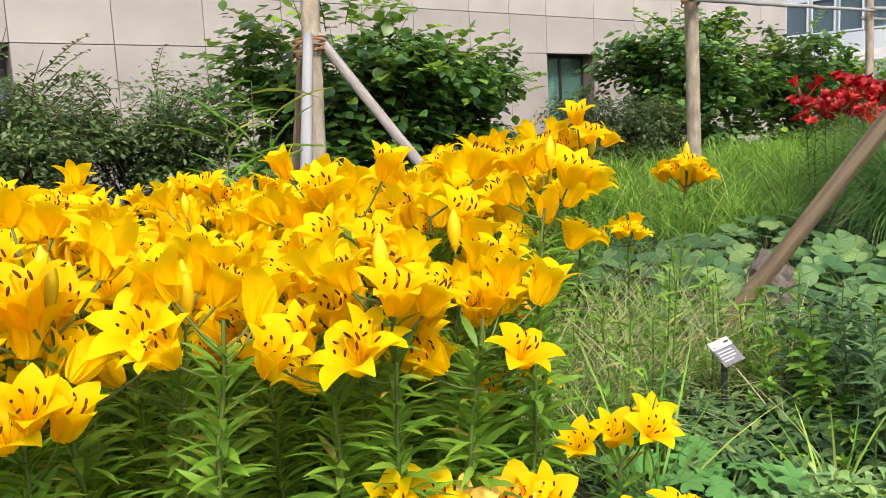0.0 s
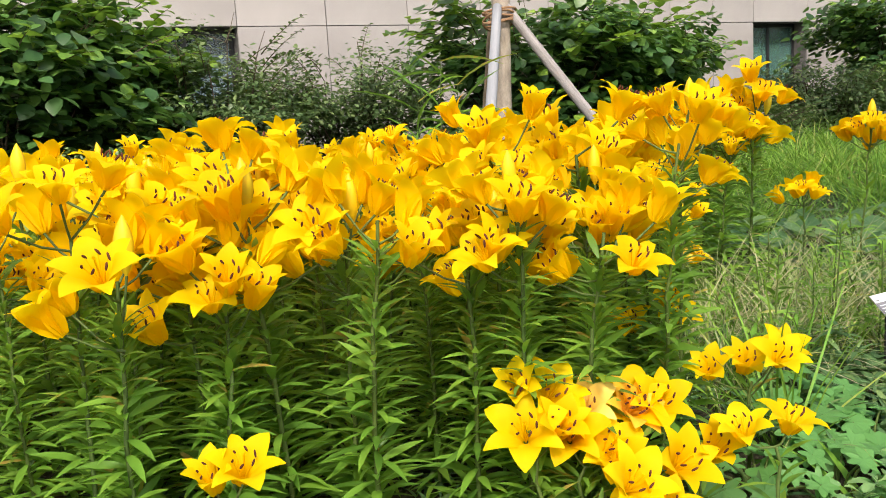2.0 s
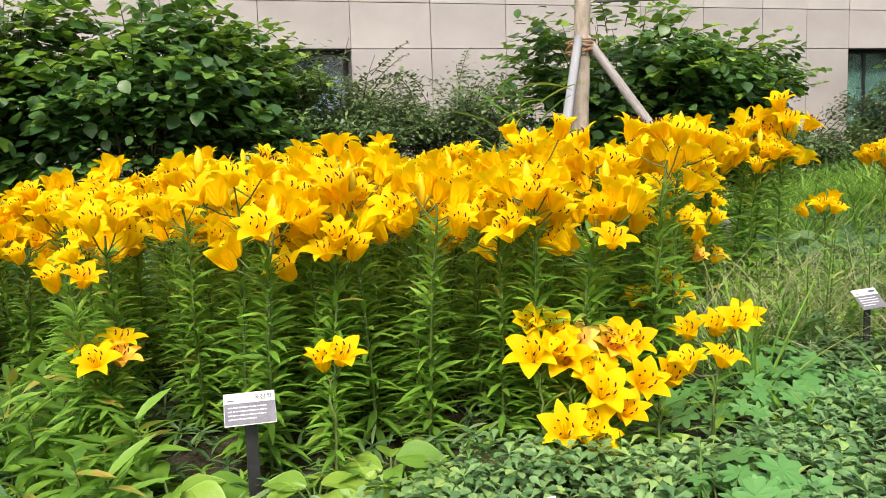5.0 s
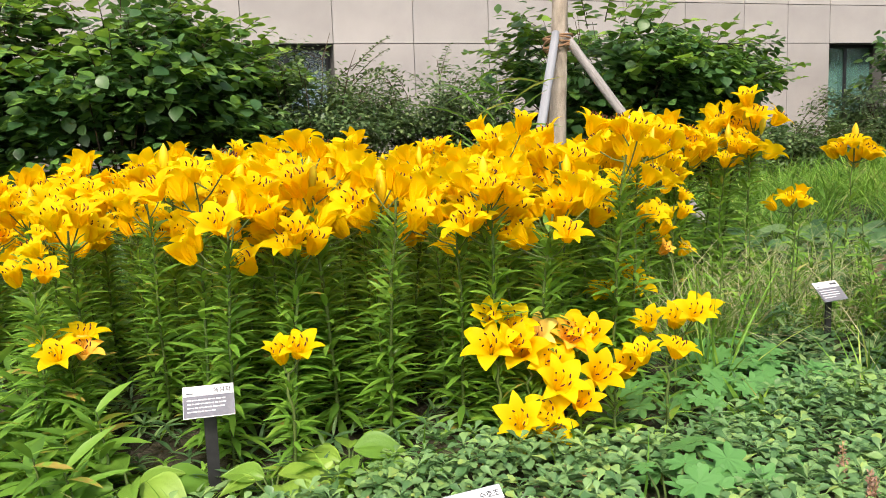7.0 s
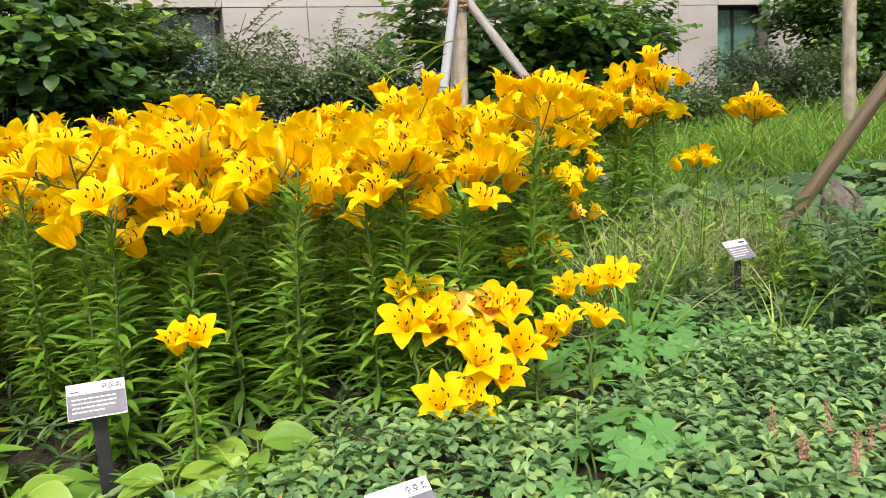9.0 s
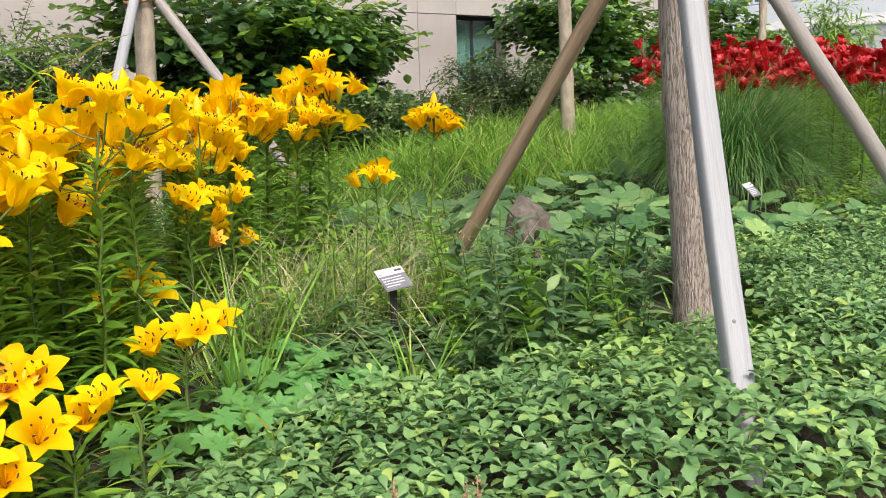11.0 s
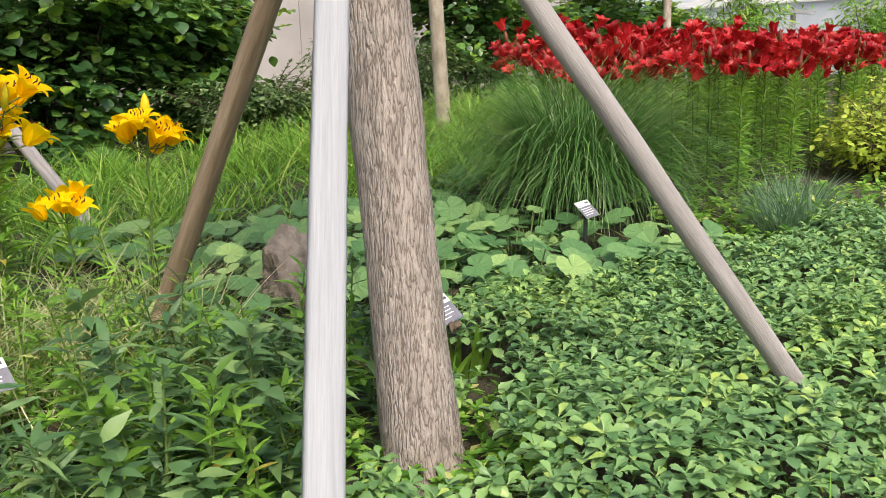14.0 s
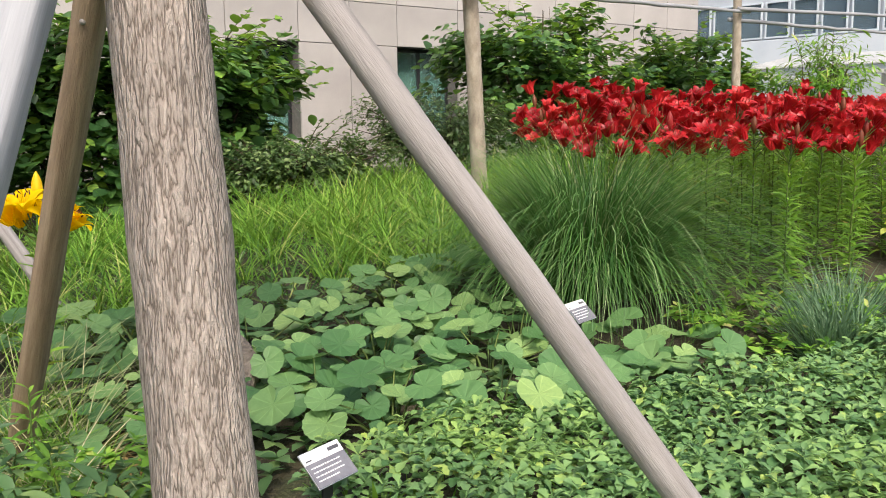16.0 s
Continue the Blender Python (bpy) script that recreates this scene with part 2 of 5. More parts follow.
def glass_material(name, tint, rough=0.02):
    m, nt, nd, lk, bs = nodes_of(name)
    bs.inputs["Base Color"].default_value = (*tint, 1)
    bs.inputs["Roughness"].default_value = rough
    bs.inputs["Transmission Weight"].default_value = 0.75
    bs.inputs["IOR"].default_value = 1.5
    return m


M_GLASS = glass_material("window_glass", (0.30, 0.42, 0.50))
M_GLASSG = glass_material("green_window_glass", (0.22, 0.42, 0.38))


def bark_material():
    """Pale vertical plates parted by narrow dark furrows that wander and join."""
    m, nt, nd, lk, bs = nodes_of("furrowed_bark")
    tone = noise_node(nt, 3.0, 6.0, (6, 6, 1.4))
    heights = []
    for scale, stretch in ((9.0, (9.0, 9.0, 1.35)), (16.0, (9.0, 9.0, 2.2))):
        n = noise_node(nt, scale, 2.5, stretch, 0.5)
        sb, ab, mu = (nd.new("ShaderNodeMath") for _ in range(3))
        sb.operation, sb.inputs[1].default_value = "SUBTRACT", 0.5
        ab.operation = "ABSOLUTE"
        mu.operation, mu.inputs[1].default_value, mu.use_clamp = "MULTIPLY", 8.0, True
        lk.new(n.outputs[0], sb.inputs[0])
        lk.new(sb.outputs[0], ab.inputs[0])
        lk.new(ab.outputs[0], mu.inputs[0])
        heights.append(mu.outputs[0])
    mn = nd.new("ShaderNodeMath")
    mn.operation = "MULTIPLY"
    lk.new(heights[0], mn.inputs[0])
    sc = nd.new("ShaderNodeMapRange")
    sc.inputs[3].default_value = 0.55
    lk.new(heights[1], sc.inputs[0])
    lk.new(sc.outputs[0], mn.inputs[1])
    cr = ramp(nt, [(0.0, (0.105, 0.086, 0.074)), (0.13, (0.20, 0.17, 0.152)), (0.26, (0.295, 0.258, 0.238)), (1.0, (0.365, 0.328, 0.306))])
    lk.new(mn.outputs[0], cr.inputs[0])
    cr2 = ramp(nt, [(0.3, (0.32, 0.30, 0.28)), (0.7, (0.64, 0.61, 0.58))])
    lk.new(tone.outputs[0], cr2.inputs[0])
    lk.new(mix_color(nt, cr.outputs[0], cr2.outputs[0], 0.5, "OVERLAY"), bs.inputs["Base Color"])
    bs.inputs["Roughness"].default_value = 0.9
    bump(nt, bs, mn.outputs[0], 0.7, 0.008)
    return m


M_BARK = bark_material()
M_SMOOTH = solid("smooth_grey_bark", [(0.25, (0.20, 0.165, 0.13)), (0.5, (0.33, 0.28, 0.225)), (0.75, (0.44, 0.385, 0.32))], 5.0, 0.85, 0, 0.7, (3, 3, 1.2), 50, 0.01)


# ---- building blocks ----
def mesh_obj(name, verts, faces, mat, parent=None, label="", smooth=True):
    me = bpy.data.meshes.new(name)
    verts = np.asarray(verts, dtype=np.float32)
    if isinstance(faces, np.ndarray):
        k = faces.shape[1]
        me.vertices.add(len(verts))
        me.vertices.foreach_set("co", verts.ravel())
        me.loops.add(faces.size)
        me.loops.foreach_set("vertex_index", faces.astype(np.int32).ravel())
        me.polygons.add(len(faces))
        me.polygons.foreach_set("loop_start", np.arange(0, faces.size, k, dtype=np.int32))
        me.update(calc_edges=True)
    else:
        me.from_pydata(verts.tolist(), [], faces)
    me.polygons.foreach_set("use_smooth", [smooth] * len(me.polygons))
    me.materials.append(mat)
    ob = new(name, me)
    if parent:
        ob.parent = parent
    if label:
        tagged(ob, label)
    return ob


def part(name, bm, mat, parent, label="", smooth=False):
    me = bpy.data.meshes.new(name)
    bm.to_mesh(me)
    bm.free()
    me.materials.append(mat)
    me.polygons.foreach_set("use_smooth", [smooth] * len(me.polygons))
    ob = new(name, me)
    ob.parent = parent
    if label:
        tagged(ob, label)
    return ob


def part_again(ob, parent, m):
    """Another piece on the same mesh."""
    o = new(ob.name.split(".")[0], ob.data)
    o.parent, o.matrix_basis = parent, m
    return o


def empty(name, m, label, category, group="", kind=""):
    e = new(name)
    e.empty_display_size = 0.05
    e.matrix_world = m
    return tagged(e, label, category, group, kind)


def box(bm, x0, x1, y0, y1, z0, z1, bevel=0.0):
    g = bmesh.ops.create_cube(bm, size=1.0)["verts"]
    bmesh.ops.scale(bm, vec=(x1 - x0, y1 - y0, z1 - z0), verts=g)
    bmesh.ops.translate(bm, vec=((x0 + x1) / 2, (y0 + y1) / 2, (z0 + z1) / 2), verts=g)
    if bevel:
        es = {e for v in g for e in v.link_edges}
        bmesh.ops.bevel(bm, geom=list(es), offset=bevel, segments=2, affect="EDGES", profile=0.6)
    return bm


def tube(points, radii, sides=6):
    """Verts and quads of a tapered tube along points."""
    P = np.asarray(points, float)
    T = np.gradient(P, axis=0)
    T /= np.linalg.norm(T, axis=1)[:, None] + 1e-9
    ref = np.array([0.31, 0.95, 0.05]) if abs(T[0][2]) > 0.7 else np.array([0.0, 0.0, 1.0])
    A = np.cross(T, ref)
    A /= np.linalg.norm(A, axis=1)[:, None]
    B = np.cross(T, A)
    ang = np.linspace(0, 2 * math.pi, sides, endpoint=False)
    R = np.broadcast_to(np.asarray(radii, float), (len(P),))
    V = P[:, None] + R[:, None, None] * (np.cos(ang)[None, :, None] * A[:, None] + np.sin(ang)[None, :, None] * B[:, None])
    n = len(P)
    i, j = np.meshgrid(np.arange(n - 1), np.arange(sides), indexing="ij")
    j2 = (j + 1) % sides
    F = np.stack([i * sides + j, i * sides + j2, (i + 1) * sides + j2, (i + 1) * sides + j], -1).reshape(-1, 4)
    return V.reshape(-1, 3), F


def joined(pieces):
    Vs, Fs, k = [], [], 0
    for v, f in pieces:
        Vs.append(v)
        Fs.append(f + k)
        k += len(v)
    return np.concatenate(Vs), np.concatenate(Fs)


def leaf_shape(widths, fold=0.15, droop=0.25, across=2, curl=0.0):
    """A unit leaf from the origin along +y, upper side +z. widths: half widths from base to tip."""
    w = np.asarray(widths, float)
    u = np.linspace(0, 1, len(w))
    s = np.linspace(-1, 1, across + 1)
    X = w[:, None] * s[None]
    Y = np.repeat(u[:, None], across + 1, 1)
    Z = fold * np.abs(X) - droop * (u ** 2)[:, None] + curl * (s ** 2)[None] * w[:, None]
    V = np.stack([X, Y, Z], -1).reshape(-1, 3)
    c = across + 1
    i, j = np.meshgrid(np.arange(len(w) - 1), np.arange(across), indexing="ij")
    F = np.stack([i * c + j, i * c + j + 1, (i + 1) * c + j + 1, (i + 1) * c + j], -1).reshape(-1, 4)
    return V, F


def unit(v):
    return v / (np.linalg.norm(v, axis=-1, keepdims=True) + 1e-9)


def spread(shape, pos, way, up, length, width=None):
    """Many copies of a leaf shape as one set of verts and quads."""
    V, F = shape
    pos, way, up = np.asarray(pos, float), unit(np.asarray(way, float)), np.asarray(up, float)
    X = unit(np.cross(way, up))
    Z = np.cross(X, way)
    L = np.broadcast_to(np.asarray(length, float), (len(pos),))[:, None, None]
    W = L if width is None else np.broadcast_to(np.asarray(width, float), (len(pos),))[:, None, None]
    out = pos[:, None] + W * V[None, :, 0:1] * X[:, None] + L * V[None, :, 1:2] * way[:, None] + L * V[None, :, 2:3] * Z[:, None]
    n = len(V)
    Fs = (F[None] + (np.arange(len(pos)) * n)[:, None, None]).reshape(-1, 4)
    return out.reshape(-1, 3), Fs


def around(n, elev_lo, elev_hi, r=rng):
    a, e = r.uniform(0, 2 * math.pi, n), np.radians(r.uniform(elev_lo, elev_hi, n))
    return np.stack([np.cos(a) * np.cos(e), np.sin(a) * np.cos(e), np.sin(e)], -1)


LANCE = leaf_shape([0.03, 0.085, 0.10, 0.07, 0.008], 0.3, 0.30)
ROUNDED = leaf_shape([0.07, 0.34, 0.44, 0.42, 0.27, 0.03], 0.16, 0.2)
OVAL = leaf_shape([0.04, 0.30, 0.34, 0.20, 0.02], 0.2, 0.25)


def arc_shape(half, start, end, seg=9):
    """A narrow blade of unit length along +y that bends over, from start to end degrees off its own way."""
    u = np.linspace(0, 1, seg)
    a = np.radians(start + (end - start) * u ** 1.5)
    y, z = np.cumsum(np.cos(a)) / seg, -np.cumsum(np.sin(a)) / seg
    w = half * np.clip(1 - u ** 3, 0.05, 1)
    V = np.stack([np.stack([-w, y, z], -1), np.stack([w, y, z], -1)], 1).reshape(-1, 3)
    i = np.arange(seg - 1) * 2
    return V, np.stack([i, i + 1, i + 3, i + 2], -1)


ARC_LOW, ARC_MID, ARC_HIGH = arc_shape(0.011, 2, 148), arc_shape(0.011, 0, 108), arc_shape(0.010, 0, 62)
SMALL = leaf_shape([0.05, 0.30, 0.02], 0.2, 0.2)
BLADE = leaf_shape([0.012, 0.012, 0.011, 0.009, 0.006, 0.001], 0.0, 0.35, 1)
ARCH = leaf_shape([0.011, 0.011, 0.010, 0.009, 0.008, 0.006, 0.004, 0.001], 0.0, 0.85, 1)


def toothed_leaf():
    """A spoon-shaped leaf with three coarse teeth on either side of its tip."""
    u = np.array([0, 0.28, 0.5, 0.66, 0.70, 0.82, 0.86, 0.95, 1.0])
    w = np.array([0.035, 0.075, 0.18, 0.30, 0.25, 0.27, 0.19, 0.16, 0.02])
    V, F = leaf_shape(w, 0.0, 0.0)
    V = V.reshape(len(u), 3, 3)
    V[:, :, 1] = u[:, None] + np.abs(V[:, :, 0]) * 0.12
    V[:, :, 2] = 0.42 * np.abs(V[:, :, 0]) - 0.30 * (u ** 2)[:, None]
    return V.reshape(-1, 3), F


TOOTHED = toothed_leaf()
BROADLEAF = leaf_shape([0.03, 0.13, 0.19, 0.17, 0.09, 0.01], 0.25, 0.35)


def smooth_step(a, b, x):
    k = np.clip((np.asarray(x, float) - a) / (b - a), 0, 1)
    return k * k * (3 - 2 * k)


def ground_z(x, y):
    """Height of the soil: a path in front, a level bed, and a bank that climbs to the house."""
    x, y = np.asarray(x, float), np.asarray(y, float)
    z = 0.03 - 0.17 * smooth_step(1.0, 0.0, y)
    z = z + (0.037 + 0.05 * smooth_step(6.0, 9.5, x)) * (np.clip(y, 2.3, 6.9) - 2.3)
    z = z + 0.07 * smooth_step(5.0, 7.5, x) * smooth_step(1.0, 2.5, y)
    return z + 0.015 * np.sin(2.3 * x + 0.7) * np.sin(2.9 * y) * smooth_step(60, 20, np.abs(x))


# ---- ground ----
def ground():
    xs = np.unique(np.concatenate([np.linspace(-400, -12, 12), np.arange(-12, 30.1, 0.35), np.linspace(30, 500, 14)]))
    ys = np.unique(np.concatenate([np.linspace(-400, -6, 12), np.arange(-6, 14.1, 0.3), np.linspace(14, 500, 14)]))
    X, Y = np.meshgrid(xs, ys, indexing="ij")
    V = np.stack([X, Y, ground_z(X, Y)], -1).reshape(-1, 3)
    c = len(ys)
    i, j = np.meshgrid(np.arange(len(xs) - 1), np.arange(c - 1), indexing="ij")
    F = np.stack([i * c + j, (i + 1) * c + j, (i + 1) * c + j + 1, i * c + j + 1], -1).reshape(-1, 4)
    tagged(mesh_obj("ground", V, F, M_SOIL), "dark garden soil of a planted bed with low green growth", "ground", "", "structure")


ground()

# ---- house ----
WALL_Y, WALL_END = 10.92, 18.9
COLS = [-8.4, -7.2, -6.0, -4.8, -3.6, -2.6, -1.6, -0.4, 0.8, 1.99, 3.19, 4.31, 5.42, 6.50, 7.58, 8.66, 9.74, 10.58, 11.42, 12.6, 13.7, 14.8, 15.9, 16.9, 17.9, WALL_END]
ROWS_Z = [-0.2, 0.95, 2.31, 2.92, 4.30, 5.70, 7.10]
WINDOWS = {(9, 1), (15, 1), (18, 1)}


def house():
    wall = new("wall_north")
    tagged(wall, "house wall clad in pale pinkish-grey granite panels", "wall", "", "structure")
    bm = bmesh.new()
    edges_x = sorted({COLS[0], COLS[-1]} | {COLS[c] for c, _ in WINDOWS} | {COLS[c + 1] for c, _ in WINDOWS})
    holes = {COLS[c] for c, _ in WINDOWS}
    for a, b in zip(edges_x, edges_x[1:]):
        if a in holes:
            box(bm, a, b, WALL_Y + 0.03, WALL_Y + 0.40, ROWS_Z[0], ROWS_Z[1])
            box(bm, a, b, WALL_Y + 0.03, WALL_Y + 0.40, ROWS_Z[2], ROWS_Z[-1])
        else:
            box(bm, a, b, WALL_Y + 0.03, WALL_Y + 0.40, ROWS_Z[0], ROWS_Z[-1])
    part("core", bm, M_JOINT, wall)
    cache = {}
    for c in range(len(COLS) - 1):
        for r in range(len(ROWS_Z) - 1):
            if (c, r) in WINDOWS:
                continue
            w, h = round(COLS[c + 1] - COLS[c], 3), round(ROWS_Z[r + 1] - ROWS_Z[r], 3)
            m = pose(COLS[c] + w / 2, WALL_Y + rng.uniform(-0.0015, 0.0015), ROWS_Z[r] + h / 2)
            if (w, h) in cache:
                part_again(cache[w, h], wall, m)
            else:
                bm = box(bmesh.new(), -w / 2 + 0.005, w / 2 - 0.005, 0, 0.035, -h / 2 + 0.005, h / 2 - 0.005, 0.003)
                cache[w, h] = part("panel", bm, M_STONE, wall)
                cache[w, h].matrix_basis = m
    for k, (c, r) in enumerate(sorted(WINDOWS)):
        x0, x1, z0, z1 = COLS[c] + 0.005, COLS[c + 1] - 0.005, ROWS_Z[r] + 0.005, ROWS_Z[r + 1] - 0.005
        win = new("window_%d" % (k + 1))
        tagged(win, "dark recessed basement window in the granite wall", "window", "", "structure")
        yb = WALL_Y + 0.30
        bm = bmesh.new()
        for a, b, c0, d in ((x0, x0 + 0.05, z0, z1), (x1 - 0.05, x1, z0, z1), (x0 + 0.05, x1 - 0.05, z0, z0 + 0.05), (x0 + 0.05, x1 - 0.05, z1 - 0.05, z1), ((x0 + x1) / 2 - 0.03, (x0 + x1) / 2 + 0.03, z0 + 0.05, z1 - 0.05)):
            box(bm, a, b, yb - 0.03, yb + 0.03, c0, d, 0.004)
        part("window_frame", bm, M_FRAME, win)
        mid = (x0 + x1) / 2
        for a, b in ((x0 + 0.05, mid - 0.03), (mid + 0.03, x1 - 0.05)):
            g = part("pane", box(bmesh.new(), a, b, yb - 0.006, yb + 0.006, z0 + 0.05, z1 - 0.05), M_GLASSG if k else M_GLASS, win)
            g.visible_shadow = False
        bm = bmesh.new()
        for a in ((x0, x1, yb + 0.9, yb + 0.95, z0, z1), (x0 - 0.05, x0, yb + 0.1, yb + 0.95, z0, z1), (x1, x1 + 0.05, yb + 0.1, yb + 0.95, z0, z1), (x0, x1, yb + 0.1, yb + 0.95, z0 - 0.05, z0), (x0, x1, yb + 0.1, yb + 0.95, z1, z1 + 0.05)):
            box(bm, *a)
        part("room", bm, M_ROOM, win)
        n = 40
        xs = np.linspace(x0 + 0.06, mid - 0.05, n)
        ys = yb + 0.10 + 0.018 * np.sin(np.arange(n) * 1.3)
        V = np.concatenate([np.stack([xs, ys, np.full(n, z0 + 0.02)], -1), np.stack([xs, ys, np.full(n, z1 - 0.02)], -1)])
        F = np.array([[q, q + 1, n + q + 1, n + q] for q in range(n - 1)])
        mesh_obj("curtain", V, F, M_CURTAIN, win)
        part("window_sill", box(bmesh.new(), x0, x1, WALL_Y + 0.01, yb - 0.03, z0 - 0.004, z0 + 0.03, 0.004), M_STONE, win)


house()


def side_wall():
    bm = box(bmesh.new(), WALL_END - 0.4, WALL_END, WALL_Y + 0.404, WALL_Y + 9, -0.2, 7.1, 0.01)
    box(bm, COLS[0], WALL_END, WALL_Y + 0.41, WALL_Y + 9, 7.104, 7.4, 0.02)
    w = new("wall_east")
    tagged(w, "plain granite side wall and flat roof edge", "wall", "", "structure")
    part("wall_core", bm, M_STONE, w)


side_wall()


def far_building():
    b = empty("office_building", pose(31, 13, 0, 0, 0, 8), "distant grey-blue office building with rows of windows", "building")
    part("wall", box(bmesh.new(), 0, 12, -14, 14, -0.2, 12), M_FACADE, b)
    part("roof", box(bmesh.new(), -0.3, 12.3, -14.3, 14.3, 12.004, 12.4, 0.05), M_ROOF, b)
    first = None
    for s in range(3):
        z = 3.75 + 3.4 * s
        part("band", box(bmesh.new(), -0.15, -0.004, -14, 14, z - 0.85, z - 0.05, 0.02), M_FACADE2, b, "pale blue spandrel band")
        for k in range(-15, 15):
            y = k * 0.92
            if first is None:
                w = part("window", box(box(box(box(bmesh.new(), -0.1, 0, 0, 0.07, 0, 1.5), -0.1, 0, 1.23, 1.3, 0, 1.5), -0.1, 0, 0.07, 1.23, 0, 0.07), -0.1, 0, 0.07, 1.23, 1.43, 1.5), M_FACADE2, b)
                part("pane", box(bmesh.new(), -0.05, -0.02, 0.07, 1.23, 0.07, 1.43), M_GLASS, w)
                first = w
                w.matrix_basis = pose(-0.004, y, z) @ Matrix.Diagonal((1, 0.62, 0.8, 1))
            else:
                w = part_again(first, b, pose(-0.004, y, z) @ Matrix.Diagonal((1, 0.62, 0.8, 1)))
                part_again(first.children[0], w, pose(0, 0, 0))
    sh = empty("canopy", pose(24.5, 11.2, 0, 0, 0, 8), "white slatted entrance canopy on posts before the office building", "canopy")
    for k in range(9):
        part("slat", box(bmesh.new(), -1.4 + 0.34 * k, -1.16 + 0.34 * k, -4.5, 1.5, 2.32 + 0.05 * k, 2.37 + 0.05 * k, 0.01), M_ROOF, sh)
    for y in (-4.3, -1.4, 1.3):
        part("beam", box(bmesh.new(), -1.45, 1.7, y - 0.05, y + 0.05, 2.15, 2.25), M_ROOF, sh)
        part("post", box(bmesh.new(), -0.06, 0.06, y - 0.06, y + 0.06, 0.0, 2.146), M_ROOF, sh)


far_building()


# ---- staked trees ----
def pole_mesh(name, a, b, r0, r1, mat, parent, label="", sides=14, wobble=0.004, seed=0):
    r = np.random.default_rng(seed)
    n = 16
    k = np.linspace(0, 1, n)
    P = np.asarray(a)[None] * (1 - k)[:, None] + np.asarray(b)[None] * k[:, None]
    P = P + r.normal(0, wobble, (n, 3)) * np.sin(k * math.pi)[:, None]
    R = (r0 * (1 - k) + r1 * k) * (1 + r.normal(0, 0.015, n))
    V, F = tube(P, R, sides)
    F = F.tolist() + [list(range(sides))[::-1], [len(V) - sides + q for q in range(sides)]]
    return mesh_obj(name, V, F, mat, parent, label)


def knots(parent, a, b, r, count, mat, seed):
    rr = np.random.default_rng(seed)
    a, b = np.asarray(a, float), np.asarray(b, float)
    d = (b - a) / np.linalg.norm(b - a)
    for q in range(count):
        p = a + (b - a) * rr.uniform(0.1, 0.75)
        s = unit(np.cross(d, rr.normal(size=3)))
        pole_mesh("knot", p + s * r * 0.8, p + s * (r * 1.02), r * 0.26, r * 0.16, mat, parent, "", 8, 0.0, q)


def tree(name, foot, top, r0, r1, mat, label, seed):
    """A young trunk with limbs and a leafy crown."""
    r = np.random.default_rng(seed)
    foot, top = np.asarray(foot, float), np.asarray(top, float)
    t = empty(name, Matrix.Translation(foot), label, "tree", "staked trees")
    n, sides = 40, 22
    k = np.linspace(0, 1, n)
    P = (top - foot)[None] * k[:, None]
    P[:, 0] += 0.008 * np.sin(k * 5 + seed)
    P[:, 1] += 0.008 * np.sin(k * 4 + 2 * seed)
    R = r0 + (r1 - r0) * k + r0 * 0.22 * np.exp(-k * 22)
    V, F = tube(P, R * (1 + r.normal(0, 0.012, n)), sides)
    V = V + r.normal(0, 0.0016, V.shape)
    mesh_obj("trunk", V, F, mat, t)
    lp, cp = [], []
    for q in range(9):
        z = 0.72 + 0.28 * q / 8
        base = (top - foot) * z
        w = around(1, 20, 60, r)[0]
        L = r.uniform(0.7, 1.3)
        pts = [base + w * L * s + np.array([0, 0, 0.25 * s * s]) for s in (0, 0.3, 0.6, 1.0)]
        lp.append(tube(pts, [r1 * 0.5, r1 * 0.4, r1 * 0.25, r1 * 0.1], 6))
        c = np.array(pts[1:])[r.integers(0, 3, 210)] + r.normal(0, 0.27, (210, 3))
        cp.append(c)
    V, F = joined(lp)
    mesh_obj("limb", V, F, mat, t)
    c = np.concatenate(cp)
    V, F = spread(OVAL, c, around(len(c), -50, 20, r), around(len(c), 40, 90, r), r.uniform(0.07, 0.12, len(c)))
    mesh_obj("crown", V, F, M_CROWN, t)
    return t


def along(a, b):
    """A pose at a whose z axis points to b, and the distance."""
    d = Vector(b) - Vector(a)
    return Matrix.Translation(Vector(a)) @ d.to_track_quat("Z", "Y").to_matrix().to_4x4(), d.length


def prop(a, b, r, mat, label, seed, n_knots=4):
    m, L = along(a, b)
    s = empty("support_stake", m, label, "stake", "tree stakes")
    pole_mesh("pole", (0, 0, 0), (0, 0, L), r * 1.06, r * 0.95, mat, s, "", 16, 0.0012, seed)
    if n_knots:
        knots(s, (0, 0, 0), (0, 0, L), r, n_knots, M_STAKE, seed)


